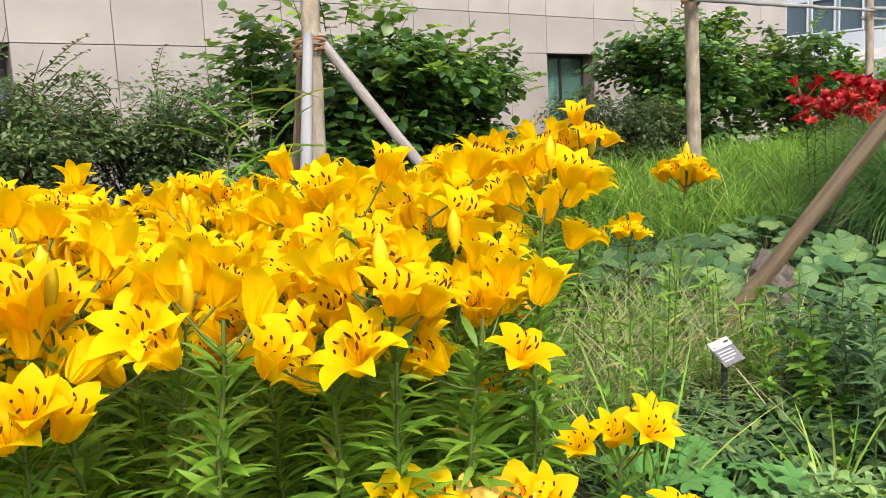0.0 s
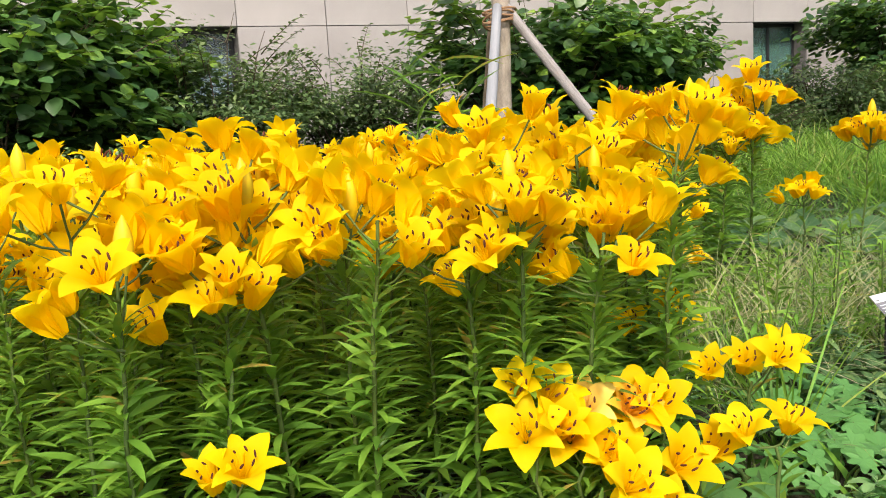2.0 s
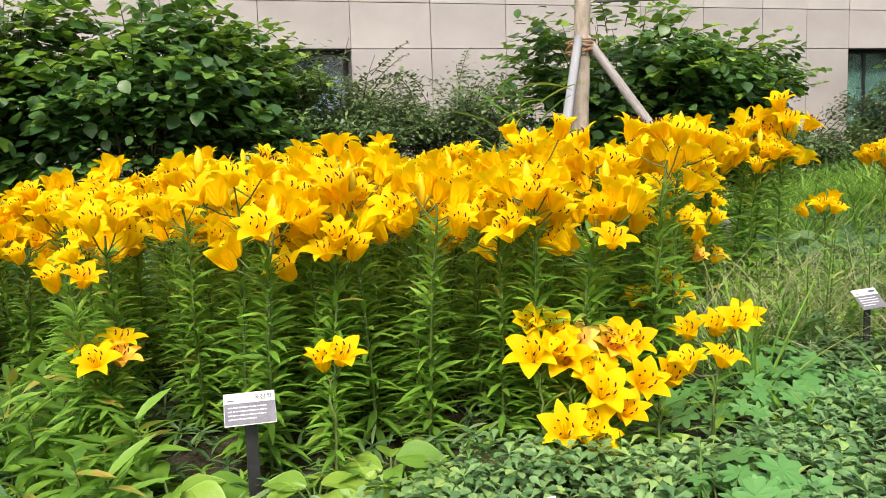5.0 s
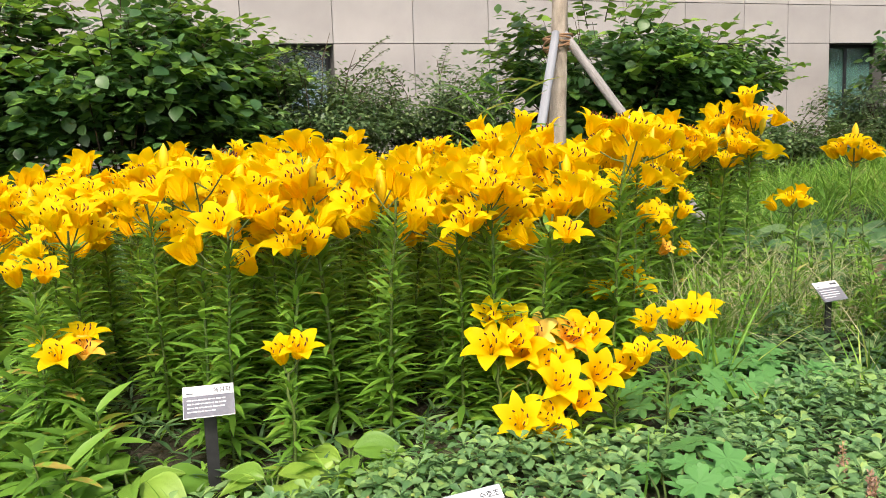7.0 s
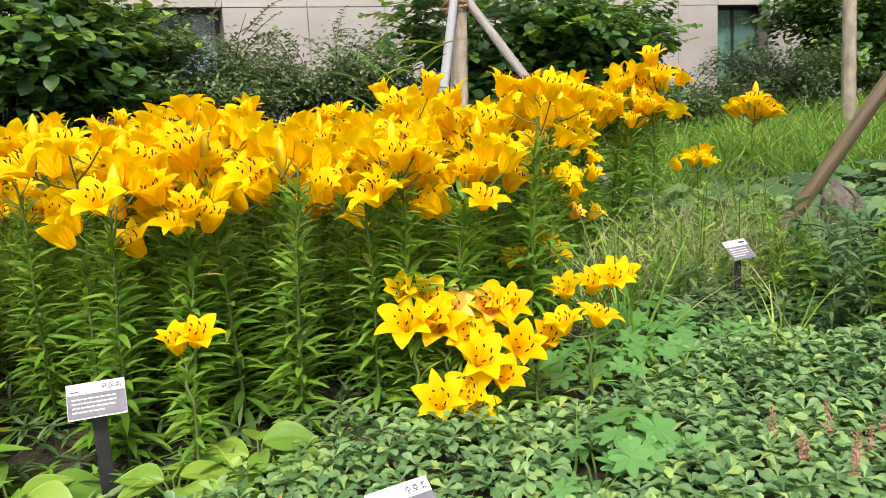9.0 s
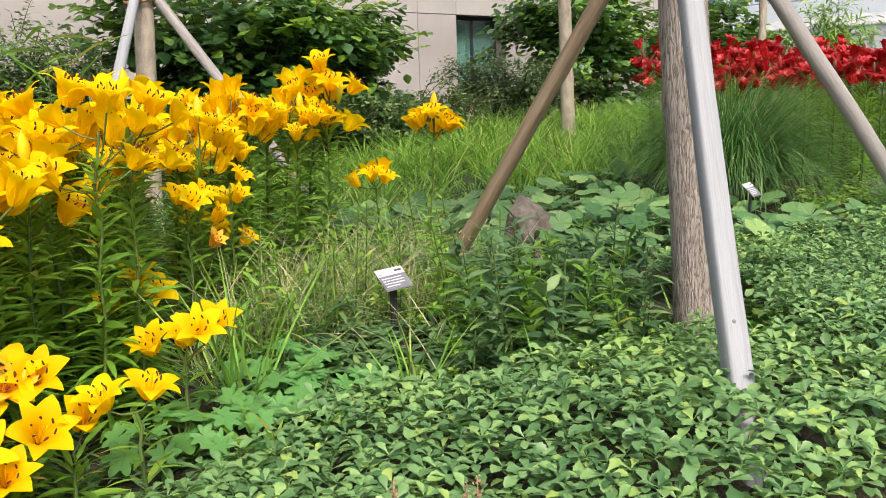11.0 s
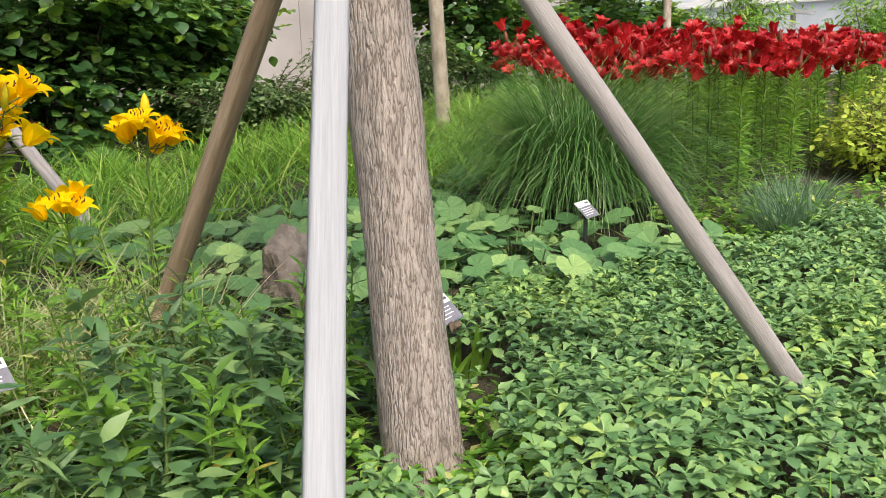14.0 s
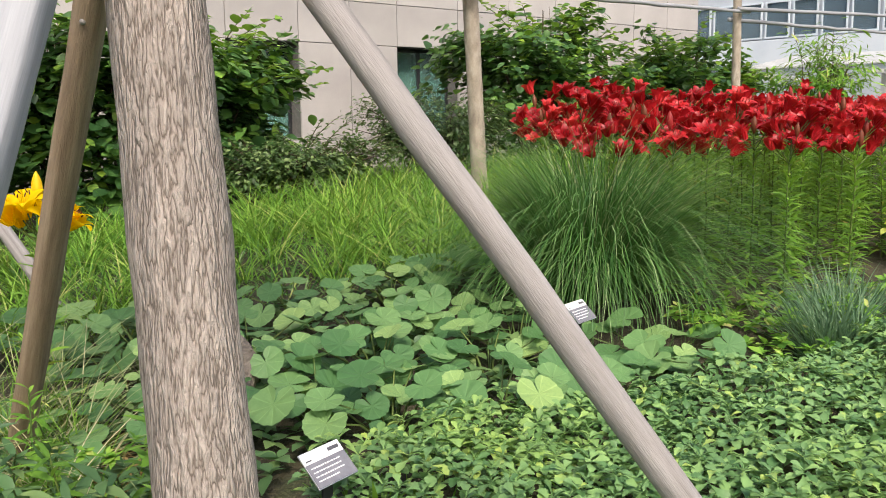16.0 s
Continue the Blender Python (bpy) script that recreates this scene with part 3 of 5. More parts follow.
def squared_prop(a, b, half, mat, label, seed, n_knots):
    """A sawn stake: four flat faces, rounded corners, a slight taper and low dark knots."""
    m, L = along(a, b)
    s = empty("support_stake", m, label, "stake", "tree stakes")
    r = np.random.default_rng(seed)
    c = half * 0.62
    ring = []
    for q in range(4):
        for d in (-24, 0, 24):
            t = radians(90 * q + 45 + d)
            k = math.copysign(1, math.cos(radians(90 * q + 45))), math.copysign(1, math.sin(radians(90 * q + 45)))
            ring.append((k[0] * c + (half - c) * math.cos(t) * 1.25, k[1] * c + (half - c) * math.sin(t) * 1.25))
    ring = np.array(ring)
    n, sides = 30, len(ring)
    turn = radians(SAWN_TURN)
    ring = ring @ np.array([[math.cos(turn), math.sin(turn)], [-math.sin(turn), math.cos(turn)]])
    V = []
    for k in np.linspace(0, 1, n):
        w = 1.05 - 0.10 * k
        bend = 0.004 * math.sin(5 * k)
        V += [(x * w + bend, y * w, L * k) for x, y in ring]
    V = np.array(V) + r.normal(0, 0.0004, (n * sides, 3))
    F = [[i * sides + j, i * sides + (j + 1) % sides, (i + 1) * sides + (j + 1) % sides, (i + 1) * sides + j] for i in range(n - 1) for j in range(sides)]
    F += [list(range(sides))[::-1], [len(V) - sides + q for q in range(sides)]]
    mesh_obj("pole", V, F, mat, s)
    for q in range(n_knots):
        z = L * (q + r.uniform(0.2, 0.8)) / n_knots
        t = turn + math.pi / 2 * int(r.integers(0, 4))
        d = np.array([math.cos(t), math.sin(t), 0])
        side = np.array([-d[1], d[0], 0]) * half * r.uniform(-0.5, 0.5)
        w = 1.05 - 0.10 * z / L
        p = d * half * w + side + [0, 0, z]
        pole_mesh("knot", p, p + d * half * w * 0.09, r.uniform(0.007, 0.012), 0.005, M_KNOT, s, "", 9, 0.0, q)


SAWN_TURN = 12.0


def stub(x, y, z, way, seed):
    """The stump of a cut branch on a trunk."""
    w = unit(np.asarray(way, float))
    e = empty("cut_branch", pose(x, y, z), "dry stump of a cut branch on a trunk", "branch")
    pole_mesh("stump", (0, 0, 0), tuple(w * 0.03), 0.013, 0.009, M_TWIG, e, "", 9, 0.003, seed)


def rope(center, r, label, seed):
    e = empty("rope_tie", Matrix.Translation(center), label, "rope", "rope ties")
    rr = np.random.default_rng(seed)
    pieces = []
    for q in range(5):
        a = np.linspace(0, 2 * math.pi, 22)
        tilt = rr.normal(0, 0.22, 2)
        P = np.stack([np.cos(a) * (r + 0.012), np.sin(a) * (r + 0.012), -0.05 + 0.022 * q + tilt[0] * np.cos(a) * r + tilt[1] * np.sin(a) * r], -1)
        pieces.append(tube(P, [0.009] * 22, 6))
    V, F = joined(pieces)
    mesh_obj("coil", V, F, M_ROPE, e)


def gz(x, y):
    return float(ground_z(x, y))


TIE2 = (4.345, 1.68, 1.95)
tree("tree", (4.361, 1.523, gz(4.36, 1.52) - 0.03), (4.352, 1.88, 4.2), 0.100, 0.062, M_BARK, "young tree with furrowed grey-brown bark, held by three stakes", 3)
prop((4.289, 3.061, 0.0), (4.344, 1.55, 1.98), 0.036, M_BROWN, "weathered wooden stake leaning on a tree, its shaded underside coloured dark brown", 11)
squared_prop((3.478, 0.791, -0.08), (4.337, 1.714, 1.98), 0.0315, M_PALE, "pale silver-grey squared wooden stake leaning on a tree", 12, 11)
prop((5.386, 0.812, -0.06), (4.257, 1.696, 1.98), 0.031, M_STAKE, "grey-brown wooden stake leaning on a tree", 13)
stub(4.445, 1.50, 0.44, (0.9, -0.45, 0.35), 4)
rope(TIE2, 0.10, "brown rope tying stakes to a tree trunk", 1)

tree("tree", (4.06, 6.15, gz(4.06, 6.15) - 0.03), (4.38, 6.5, 4.3), 0.078, 0.06, M_SMOOTH, "young tree with smooth grey-brown bark, tied to three stakes", 5)
prop((2.9, 4.38, gz(2.9, 4.38) - 0.05), (4.13, 6.22, 1.88), 0.038, M_PALE, "pale grey wooden stake tied to a tree", 21, 0)
prop((5.02, 5.12, gz(5.0, 5.1) - 0.05), (4.22, 6.27, 1.90), 0.040, M_STAKE, "grey-brown wooden stake tied to a tree", 22, 0)
prop((4.5, 7.4, gz(4.5, 7.4) - 0.05), (4.2, 6.42, 1.86), 0.036, M_BROWN, "brown wooden stake behind a tree", 23, 0)
rope((4.19, 6.3, 1.82), 0.115, "brown rope tying stakes to a tree trunk", 2)

tree("tree", (9.36, 6.62, gz(9.36, 6.62) - 0.03), (8.92, 6.35, 4.3), 0.078, 0.07, M_SMOOTH, "young tree with a straight pale trunk on the bank", 6)
tree("tree", (14.08, 6.84, gz(14.0, 6.8) - 0.03), (14.05, 6.85, 4.3), 0.06, 0.05, M_SMOOTH, "slim young tree tied to bamboo rails", 8)


def rail(a, b, seed):
    m, L = along(a, b)
    e = empty("bamboo_rail", m, "pale bamboo pole tied between two young trees", "pole", "bamboo rails")
    pole_mesh("pole", (0, 0, 0), (0, 0, L), 0.028, 0.022, M_PALE, e, "", 10, 0.005, seed)


rail((4.35, 6.30, 2.22), (9.15, 6.36, 2.42), 1)
rail((8.98, 6.33, 2.40), (14.2, 6.75, 2.56), 2)
rail((13.9, 6.72, 2.58), (19.2, 6.35, 2.74), 3)
rail((14.0, 6.93, 2.47), (19.0, 6.75, 2.50), 4)
rope((9.06, 6.44, 2.42), 0.085, "rope tying bamboo rails to a tree trunk", 5)


# ---- shrubs ----
def shrub(name, x, y, rx, ry, h, count, leaf, size, mat, label, seed, base=0.15, droop=20, sprays=0, young=None):
    """Stems from the ground that fan out, with leaves in clumps along them."""
    r = np.random.default_rng(seed)
    z0 = gz(x, y)
    e = empty(name, pose(x, y, z0), label, "shrub", "shrubs by the wall")
    stems, tips = [], []
    ns = 26
    for q in range(ns):
        a = r.uniform(0, 2 * math.pi)
        rad = math.sqrt(r.uniform(0, 1))
        end = np.array([math.cos(a) * rx * rad, math.sin(a) * ry * rad, h * (1 - 0.38 * rad ** 2) * r.uniform(0.72, 1.05)])
        st = np.array([end[0] * 0.12, end[1] * 0.12, -0.05])
        k = np.linspace(0, 1, 7)[:, None]
        P = st * (1 - k) + end * k + np.array([0, 0, 0.18 * h]) * np.sin(k * math.pi) * rad + r.normal(0, 0.03, (7, 3)) * k
        stems.append(tube(P, np.linspace(0.014, 0.003, 7), 4))
        for s in range(5):
            m = r.uniform(0.3, 1.0)
            p = P[int(m * 6)]
            w = around(1, -10, 45, r)[0] * r.uniform(0.12, 0.34)
            tips.append(p + w)
            stems.append(tube([p, p + w * 0.5 + [0, 0, 0.02], p + w], [0.004, 0.003, 0.0015], 3))
    V, F = joined(stems)
    mesh_obj("wood", V, F, M_TWIG, e)
    shoots, pos_s, way_s, up_s, len_s = [], [], [], [], []
    for q in range(sprays):
        a, rad = r.uniform(0, 2 * math.pi), math.sqrt(r.uniform(0.05, 1))
        b = np.array([math.cos(a) * rx * rad * 0.75, math.sin(a) * ry * rad * 0.75, h * (0.93 - 0.34 * rad ** 2) * r.uniform(0.75, 1.0)])
        w = unit(np.array([math.cos(a) * (0.3 + rad), math.sin(a) * (0.3 + rad), r.uniform(0.35, 1.0)]))
        L = r.uniform(0.3, 0.75)
        k = np.linspace(0, 1, 6)[:, None]
        P = b + w * L * k - np.array([0, 0, 0.22 * L]) * k ** 2
        shoots.append(tube(P, np.linspace(0.006, 0.002, 6), 4))
        m = int(L / (size * 0.42))
        for i in range(m):
            f = (i + 0.6) / m * 5
            p = P[int(f)] * (1 - f % 1) + P[min(5, int(f) + 1)] * (f % 1)
            side = unit(np.cross(w, [0, 0, 1.0])) * (1 if i % 2 else -1)
            pos_s.append(p)
            way_s.append(side * 0.9 + w * 0.55 + r.normal(0, 0.22, 3) - [0, 0, 0.12])
            up_s.append(np.array([0, 0, 1.0]) + r.normal(0, 0.28, 3))
            len_s.append(size * r.uniform(0.8, 1.25) * (1.1 - 0.4 * i / m))
    if sprays:
        V, F = joined(shoots)
        tagged(mesh_obj("shoot_wood", V, F, M_TWIG, e), kind="stuff")
        V, F = spread(leaf, np.array(pos_s), np.array(way_s), np.array(up_s), np.array(len_s))
        mesh_obj("young_leaves", V, F, young or mat, e, "lighter green leaves on young shoots")
    tips = np.array(tips)
    low = np.stack([r.uniform(-rx, rx, 60) * 0.8, r.uniform(-ry, ry, 60) * 0.8, r.uniform(base, h * 0.6, 60)], -1)
    tips = np.concatenate([tips, low])
    c = tips[r.integers(0, len(tips), count)] + r.normal(0, 1, (count, 3)) * np.array([0.105, 0.105, 0.062]) * (0.5 + 0.35 * h)
    c[:, 2] = np.clip(c[:, 2], 0.05, None)
    out = unit(c * np.array([1, 1, 0.4])) * np.array([1, 1, 0.3])
    way = unit(out + 0.9 * around(count, -droop - 25, 15, r))
    up = unit(around(count, 50, 90, r) + out * 0.2)
    V, F = spread(leaf, c, way, up, r.uniform(0.65, 1.2, count) * size)
    mesh_obj("foliage", V, F, mat, e)
    return e


BROAD = "dense shrub with broad dark green leaves against the wall"
FINE = "airy shrub with small grey-green leaves before the wall"
shrub("broadleaf_shrub", 6.0, 8.7, 1.6, 1.1, 2.62, 6400, ROUNDED, 0.135, M_SHRUB, BROAD, 1, sprays=62, young=M_SHOOT)
shrub("broadleaf_shrub", 7.55, 9.0, 1.0, 0.9, 2.05, 4000, ROUNDED, 0.13, M_SHRUB, BROAD, 2, sprays=62, young=M_SHOOT)
shrub("broadleaf_shrub", 12.5, 8.9, 1.7, 1.1, 2.4, 6200, ROUNDED, 0.125, M_SHRUB, BROAD, 3, sprays=62, young=M_SHOOT)
shrub("broadleaf_shrub", 15.6, 8.8, 1.8, 1.1, 2.2, 5400, ROUNDED, 0.125, M_SHRUB, BROAD, 4, sprays=62, young=M_SHOOT)
shrub("broadleaf_shrub", 0.5, 8.4, 1.6, 1.0, 2.6, 5400, ROUNDED, 0.14, M_SHRUB, BROAD, 5, sprays=62, young=M_SHOOT)
shrub("broadleaf_shrub", -1.9, 8.2, 1.5, 1.0, 2.6, 4300, ROUNDED, 0.14, M_SHRUB, BROAD, 6, sprays=62, young=M_SHOOT)
shrub("broadleaf_shrub", 1.5, 9.2, 0.85, 0.8, 2.35, 3000, ROUNDED, 0.13, M_SHRUB, BROAD, 15, sprays=62, young=M_SHOOT)
shrub("broadleaf_shrub", -0.8, 8.9, 1.3, 0.9, 2.8, 3800, ROUNDED, 0.14, M_SHRUB, BROAD, 16, sprays=62, young=M_SHOOT)
shrub("fine_shrub", 2.5, 8.9, 1.2, 0.8, 1.95, 14000, SMALL, 0.068, M_SHRUBD, FINE, 7, sprays=16)
shrub("fine_shrub", 3.9, 8.9, 1.1, 0.8, 1.8, 12000, SMALL, 0.066, M_SHRUBD, FINE, 8, sprays=16)
shrub("fine_shrub", 10.3, 8.5, 1.2, 0.8, 1.05, 9000, SMALL, 0.065, M_SHRUBD, FINE, 9, sprays=16)
shrub("fine_shrub", 1.4, 7.0, 1.1, 0.6, 0.75, 7000, SMALL, 0.06, M_SHRUBD, FINE, 10, sprays=16)
shrub("fine_shrub", 8.0, 7.9, 1.3, 0.5, 0.7, 7000, SMALL, 0.065, M_SHRUBD, FINE, 11, sprays=16)
for _q, (_x, _y, _h) in enumerate(((10.3, 2.55, 0.6), (10.5, 2.15, 0.5), (11.0, 2.6, 0.65))):
    shrub("golden_shrub", _x, _y, 0.42, 0.36, _h, 1500, SMALL, 0.07, M_GOLD, "low bright yellow-green shrub beside red lilies", 18 + _q, sprays=8)
shrub("young_bamboo", 17.2, 7.4, 0.7, 0.6, 2.3, 2600, LANCE, 0.17, M_GRASS, "light green young bamboo with narrow leaves", 12)
shrub("young_bamboo", 19.5, 6.0, 0.8, 0.7, 2.2, 2600, LANCE, 0.17, M_GRASS, "light green young bamboo with narrow leaves", 13)


# ---- lilies ----
def petal_shape(length, half, a0, a1, seg=9, across=4):
    """One petal that leaves the flower's axis at a0 degrees and curls back to a1 degrees."""
    u = np.linspace(0, 1, seg)
    ang = np.radians(a0 + (a1 - a0) * u ** 2.2)
    du = length / (seg - 1)
    rad = np.concatenate([[0.004], 0.004 + np.cumsum(np.sin(ang[:-1])) * du])
    z = np.concatenate([[0], np.cumsum(np.cos(ang[:-1])) * du])
    w = half * np.clip(np.sin(np.pi * (0.10 + 0.90 * u)) ** 0.75, 0.02, None) * (1 - 0.15 * u)
    w[-1] = 0.0012
    s = np.linspace(-1, 1, across + 1)
    lift = -0.24 * (np.abs(s) ** 1.6) * 1.0
    V = []
    for q in range(seg):
        nrm = np.array([np.cos(ang[q]), -np.sin(ang[q])])
        for sv, lv in zip(s, lift):
            off = -lv * w[q] * 1.1 + 0.05 * w[q] * math.sin(9 * u[q] + 3 * sv)
            V.append((rad[q] - nrm[0] * off * 0.6, sv * w[q], z[q] + abs(nrm[1]) * off * 0.6))
    c = across + 1
    F = [[q * c + j, (q + 1) * c + j, (q + 1) * c + j + 1, q * c + j + 1] for q in range(seg - 1) for j in range(across)]
    return np.array(V), np.array(F)


def turned(V, deg):
    a = radians(deg)
    R = np.array([[math.cos(a), -math.sin(a), 0], [math.sin(a), math.cos(a), 0], [0, 0, 1]])
    return V @ R.T


def flower_data(name, length, a0, a1, mat, seed):
    r = np.random.default_rng(seed)
    pieces = []
    for k in range(6):
        wide = 0.031 if k % 2 else 0.022
        V, F = petal_shape(length * r.uniform(0.94, 1.05), wide * length / 0.1, a0 + r.uniform(-4, 4), a1 + r.uniform(-14, 12))
        pieces.append((turned(V, 60 * k + r.uniform(-5, 5)) + [0, 0, 0.002 * (k % 2)], F))
    for k in range(6):
        a = radians(60 * k + 30)
        d = np.array([math.cos(a) * 0.26, math.sin(a) * 0.26, 1])
        pieces.append(tube([d * 0, d * length * 0.35, d * length * 0.62 + d * [0.012, 0.012, 0]], [0.0013, 0.0012, 0.0009], 4))
    pieces.append(tube([[0, 0, 0], [0, 0, length * 0.7], [0, 0.003, length * 0.74]], [0.002, 0.0018, 0.0032], 5))
    V, F = joined(pieces)
    fl = mesh_obj(name, V, F, mat)
    ants = []
    for k in range(6):
        a = radians(60 * k + 30)
        c = np.array([math.cos(a) * 0.26, math.sin(a) * 0.26, 1]) * length * 0.64 + np.array([math.cos(a), math.sin(a), 0]) * 0.004
        t = np.array([-math.sin(a) * 0.4, math.cos(a) * 0.4, 0.8]) * 0.008
        ants.append(tube([c - t * 1.05, c - t * 0.7, c, c + t * 0.7, c + t * 1.05], [0.0007, 0.0020, 0.0024, 0.0019, 0.0005], 5))
    V, F = joined(ants)
    an = mesh_obj("pollen", V, F, M_ANT, fl)
    return fl, an


def bud_data(length, mat):
    u = np.linspace(0, 1, 9)
    rad = 0.0165 * length / 0.1 * np.sin(np.pi * np.clip(u * 0.97 + 0.02, 0, 1)) ** 0.8
    V, F = tube(np.stack([u * 0, u * 0, u * length], -1), np.maximum(rad, 0.0008), 9)
    a = np.arctan2(V[:, 1], V[:, 0])
    V[:, :2] *= (1 + 0.09 * np.cos(3 * a))[:, None]
    return mesh_obj("bud", V, F, mat)


def stem_leaves(h, n, lo, hi, length, r):
    """Whorls of narrow leaves along an upright stem."""
    z = np.linspace(lo, hi, n)
    a = np.arange(n) * 2.4 + r.uniform(-0.3, 0.3, n)
    k = (z - lo) / (hi - lo)
    el = np.radians(10 + 34 * k + r.uniform(-24, 22, n))
    way = np.stack([np.cos(a) * np.cos(el), np.sin(a) * np.cos(el), np.sin(el)], -1)
    L = length * (1.05 - 0.38 * k) * r.uniform(0.8, 1.2, n)
    pos = np.stack([np.cos(a) * 0.006, np.sin(a) * 0.006, z], -1)
    return spread(LANCE, pos, way, np.tile([0, 0, 1.0], (n, 1)) + 0.25 * r.normal(size=(n, 3)), L, L * 0.98)


KINDS = {}
for _nm, _mat, _bm in (("yellow", M_YEL, M_BUD), ("red", M_RED, M_REDBUD), ("old", M_OLD, M_BUD)):
    _L = 0.102 if _nm != "old" else 0.09
    KINDS[_nm] = dict(open=[flower_data("flower", _L * s, a0, a1, _mat, 40 + q) for q, (s, a0, a1) in enumerate(((1.0, 24, 128), (1.06, 20, 104), (0.98, 30, 142), (1.0, 14, 82)))], bud=bud_data(0.095, _bm))
_protos = [o for k in KINDS.values() for f in (*k["open"], (k["bud"],)) for o in f]


def add_flower(parent, color, p, axis, size, r, which=None):
    fl, an = KINDS[color]["open"][int(r.integers(0, 4)) if which is None else which]
    q = Vector(axis).to_track_quat("Z", "Y").to_matrix().to_4x4()
    m = Matrix.Translation(Vector(p)) @ q @ Matrix.Rotation(r.uniform(0, 6.28), 4, "Z") @ Matrix.Scale(size, 4)
    f = part_again(fl, parent, m)
    part_again(an, f, Matrix.Identity(4))


def lily(x, y, h, heads, buds, seed, color="yellow", face=None, spread_r=0.12, size=1.0, old=0.05, leaf_n=165, lean=(0, 0), leaf_len=0.112, head=0.20, label=""):
    """A lily: upright stem with whorled leaves, flowers on short stalks at the head."""
    r = np.random.default_rng(seed)
    e = empty("lily", pose(x, y, gz(x, y) - 0.01), label or ("tall lily with open yellow flowers and narrow leaves" if color == "yellow" else "tall lily with open deep red flowers"), "lily", color + " lilies")
    lean = np.array([lean[0], lean[1], 0.0])
    k = np.linspace(0, 1, 8)[:, None]
    P = np.array([0, 0, h]) * k + lean * k ** 1.6 + r.normal(0, 0.006, (8, 3)) * k
    pieces = [tube(P, np.linspace(0.0065, 0.004, 8), 6)]
    top = P[-1]
    spots = []
    n = heads + buds
    for q in range(n):
        a = 2.4 * q + r.uniform(-0.4, 0.4)
        el = radians(r.uniform(5, 60)) if q < heads else radians(r.uniform(60, 88))
        w = np.array([math.cos(a) * math.cos(el), math.sin(a) * math.cos(el), math.sin(el)])
        L = spread_r * r.uniform(0.65, 1.2)
        st = top - np.array([0, 0, head * h * r.uniform(0, 1)]) if heads > 2 else top
        tip = st + w * L
        pieces.append(tube([st, st + w * L * 0.5 - [0, 0, 0.008], tip], [0.003, 0.0026, 0.003], 5))
        ax = unit(w * np.array([0.62, 0.62, 0.4]) + np.array([0, 0, 0.55 + 0.35 * r.uniform()]))
        if face is not None:
            ax = unit(ax * 0.55 + np.asarray(face, float))
        spots.append((tip, ax, q >= heads))
    V, F = joined(pieces)
    mesh_obj("stem", V, F, M_STEM, e)
    V, F = stem_leaves(h, leaf_n, 0.05, h * 0.93, leaf_len, r)
    V = V + lean * (np.clip(V[:, 2:3], 0, h) / h) ** 1.6
    mesh_obj("foliage", V, F, M_LILY, e)
    for tip, ax, is_bud in spots:
        if is_bud:
            q = Vector(unit(ax + np.array([0, 0, 1.5]))).to_track_quat("Z", "Y").to_matrix().to_4x4()
            part_again(KINDS[color]["bud"], e, Matrix.Translation(Vector(tip)) @ q @ Matrix.Scale(r.uniform(0.9, 1.25), 4))
        else:
            add_flower(e, "old" if (color == "yellow" and r.uniform() < old) else color, tip, ax, size * r.uniform(0.9, 1.1), r)
    return e


def inside(poly, x, y):
    c, j = False, len(poly) - 1
    for i in range(len(poly)):
        (xi, yi), (xj, yj) = poly[i], poly[j]
        if (yi > y) != (yj > y) and x < (xj - xi) * (y - yi) / (yj - yi) + xi:
            c = not c
        j = i
    return c


def jitter_grid(poly, step, seed, jit=0.35):
    r = np.random.default_rng(seed)
    xs, ys = [p[0] for p in poly], [p[1] for p in poly]
    out = []
    for row, y in enumerate(np.arange(min(ys), max(ys), step * 0.87)):
        for x in np.arange(min(xs) + (row % 2) * step / 2, max(xs), step):
            px, py = x + r.uniform(-jit, jit) * step, y + r.uniform(-jit, jit) * step
            if inside(poly, px, py):
                out.append((px, py))
    return out


BED = [(-0.9, 3.5), (0.25, 2.85), (0.72, 2.3), (1.1, 1.93), (2.1, 1.98), (2.55, 2.3), (2.75, 2.8), (3.5, 3.35), (4.08, 3.5), (4.08, 3.95), (3.2, 4.0), (2.7, 4.4), (1.2, 4.4), (-0.8, 4.6)]
_r = np.random.default_rng(77)
_proto = []
for _i, (_x, _y) in enumerate(jitter_grid(BED, 0.222, 5)):
    _h = 0.83 - gz(_x, _y) + 0.09 * _r.uniform(-1, 1) - 0.09 * smooth_step(1.3, 0.0, _x) + 0.13 * math.exp(-((_x - 2.4) ** 2 + (_y - 2.45) ** 2) / 0.12) + 0.21 * math.exp(-((_x - 3.85) ** 2 + (_y - 3.7) ** 2) / 0.15)
    if _i % 8 == 0 or len(_proto) < 10:
        _e = lily(_x, _y, _h, int(_r.integers(5, 9)), int(_r.integers(0, 2)), 100 + _i, old=0.02, size=1.06, lean=(_r.uniform(-0.05, 0.05), _r.uniform(-0.06, 0.03)))
        _proto.append((_e, _h))
    else:
        _p, _ph = _proto[int(_r.integers(0, len(_proto)))]
        copy_thing(_p, pose(_x, _y, gz(_x, _y) - 0.01, _r.uniform(-4, 4), _r.uniform(-4, 4), _r.uniform(0, 360)) @ Matrix.Scale(min(1.25, max(0.75, _h / _ph)), 4))

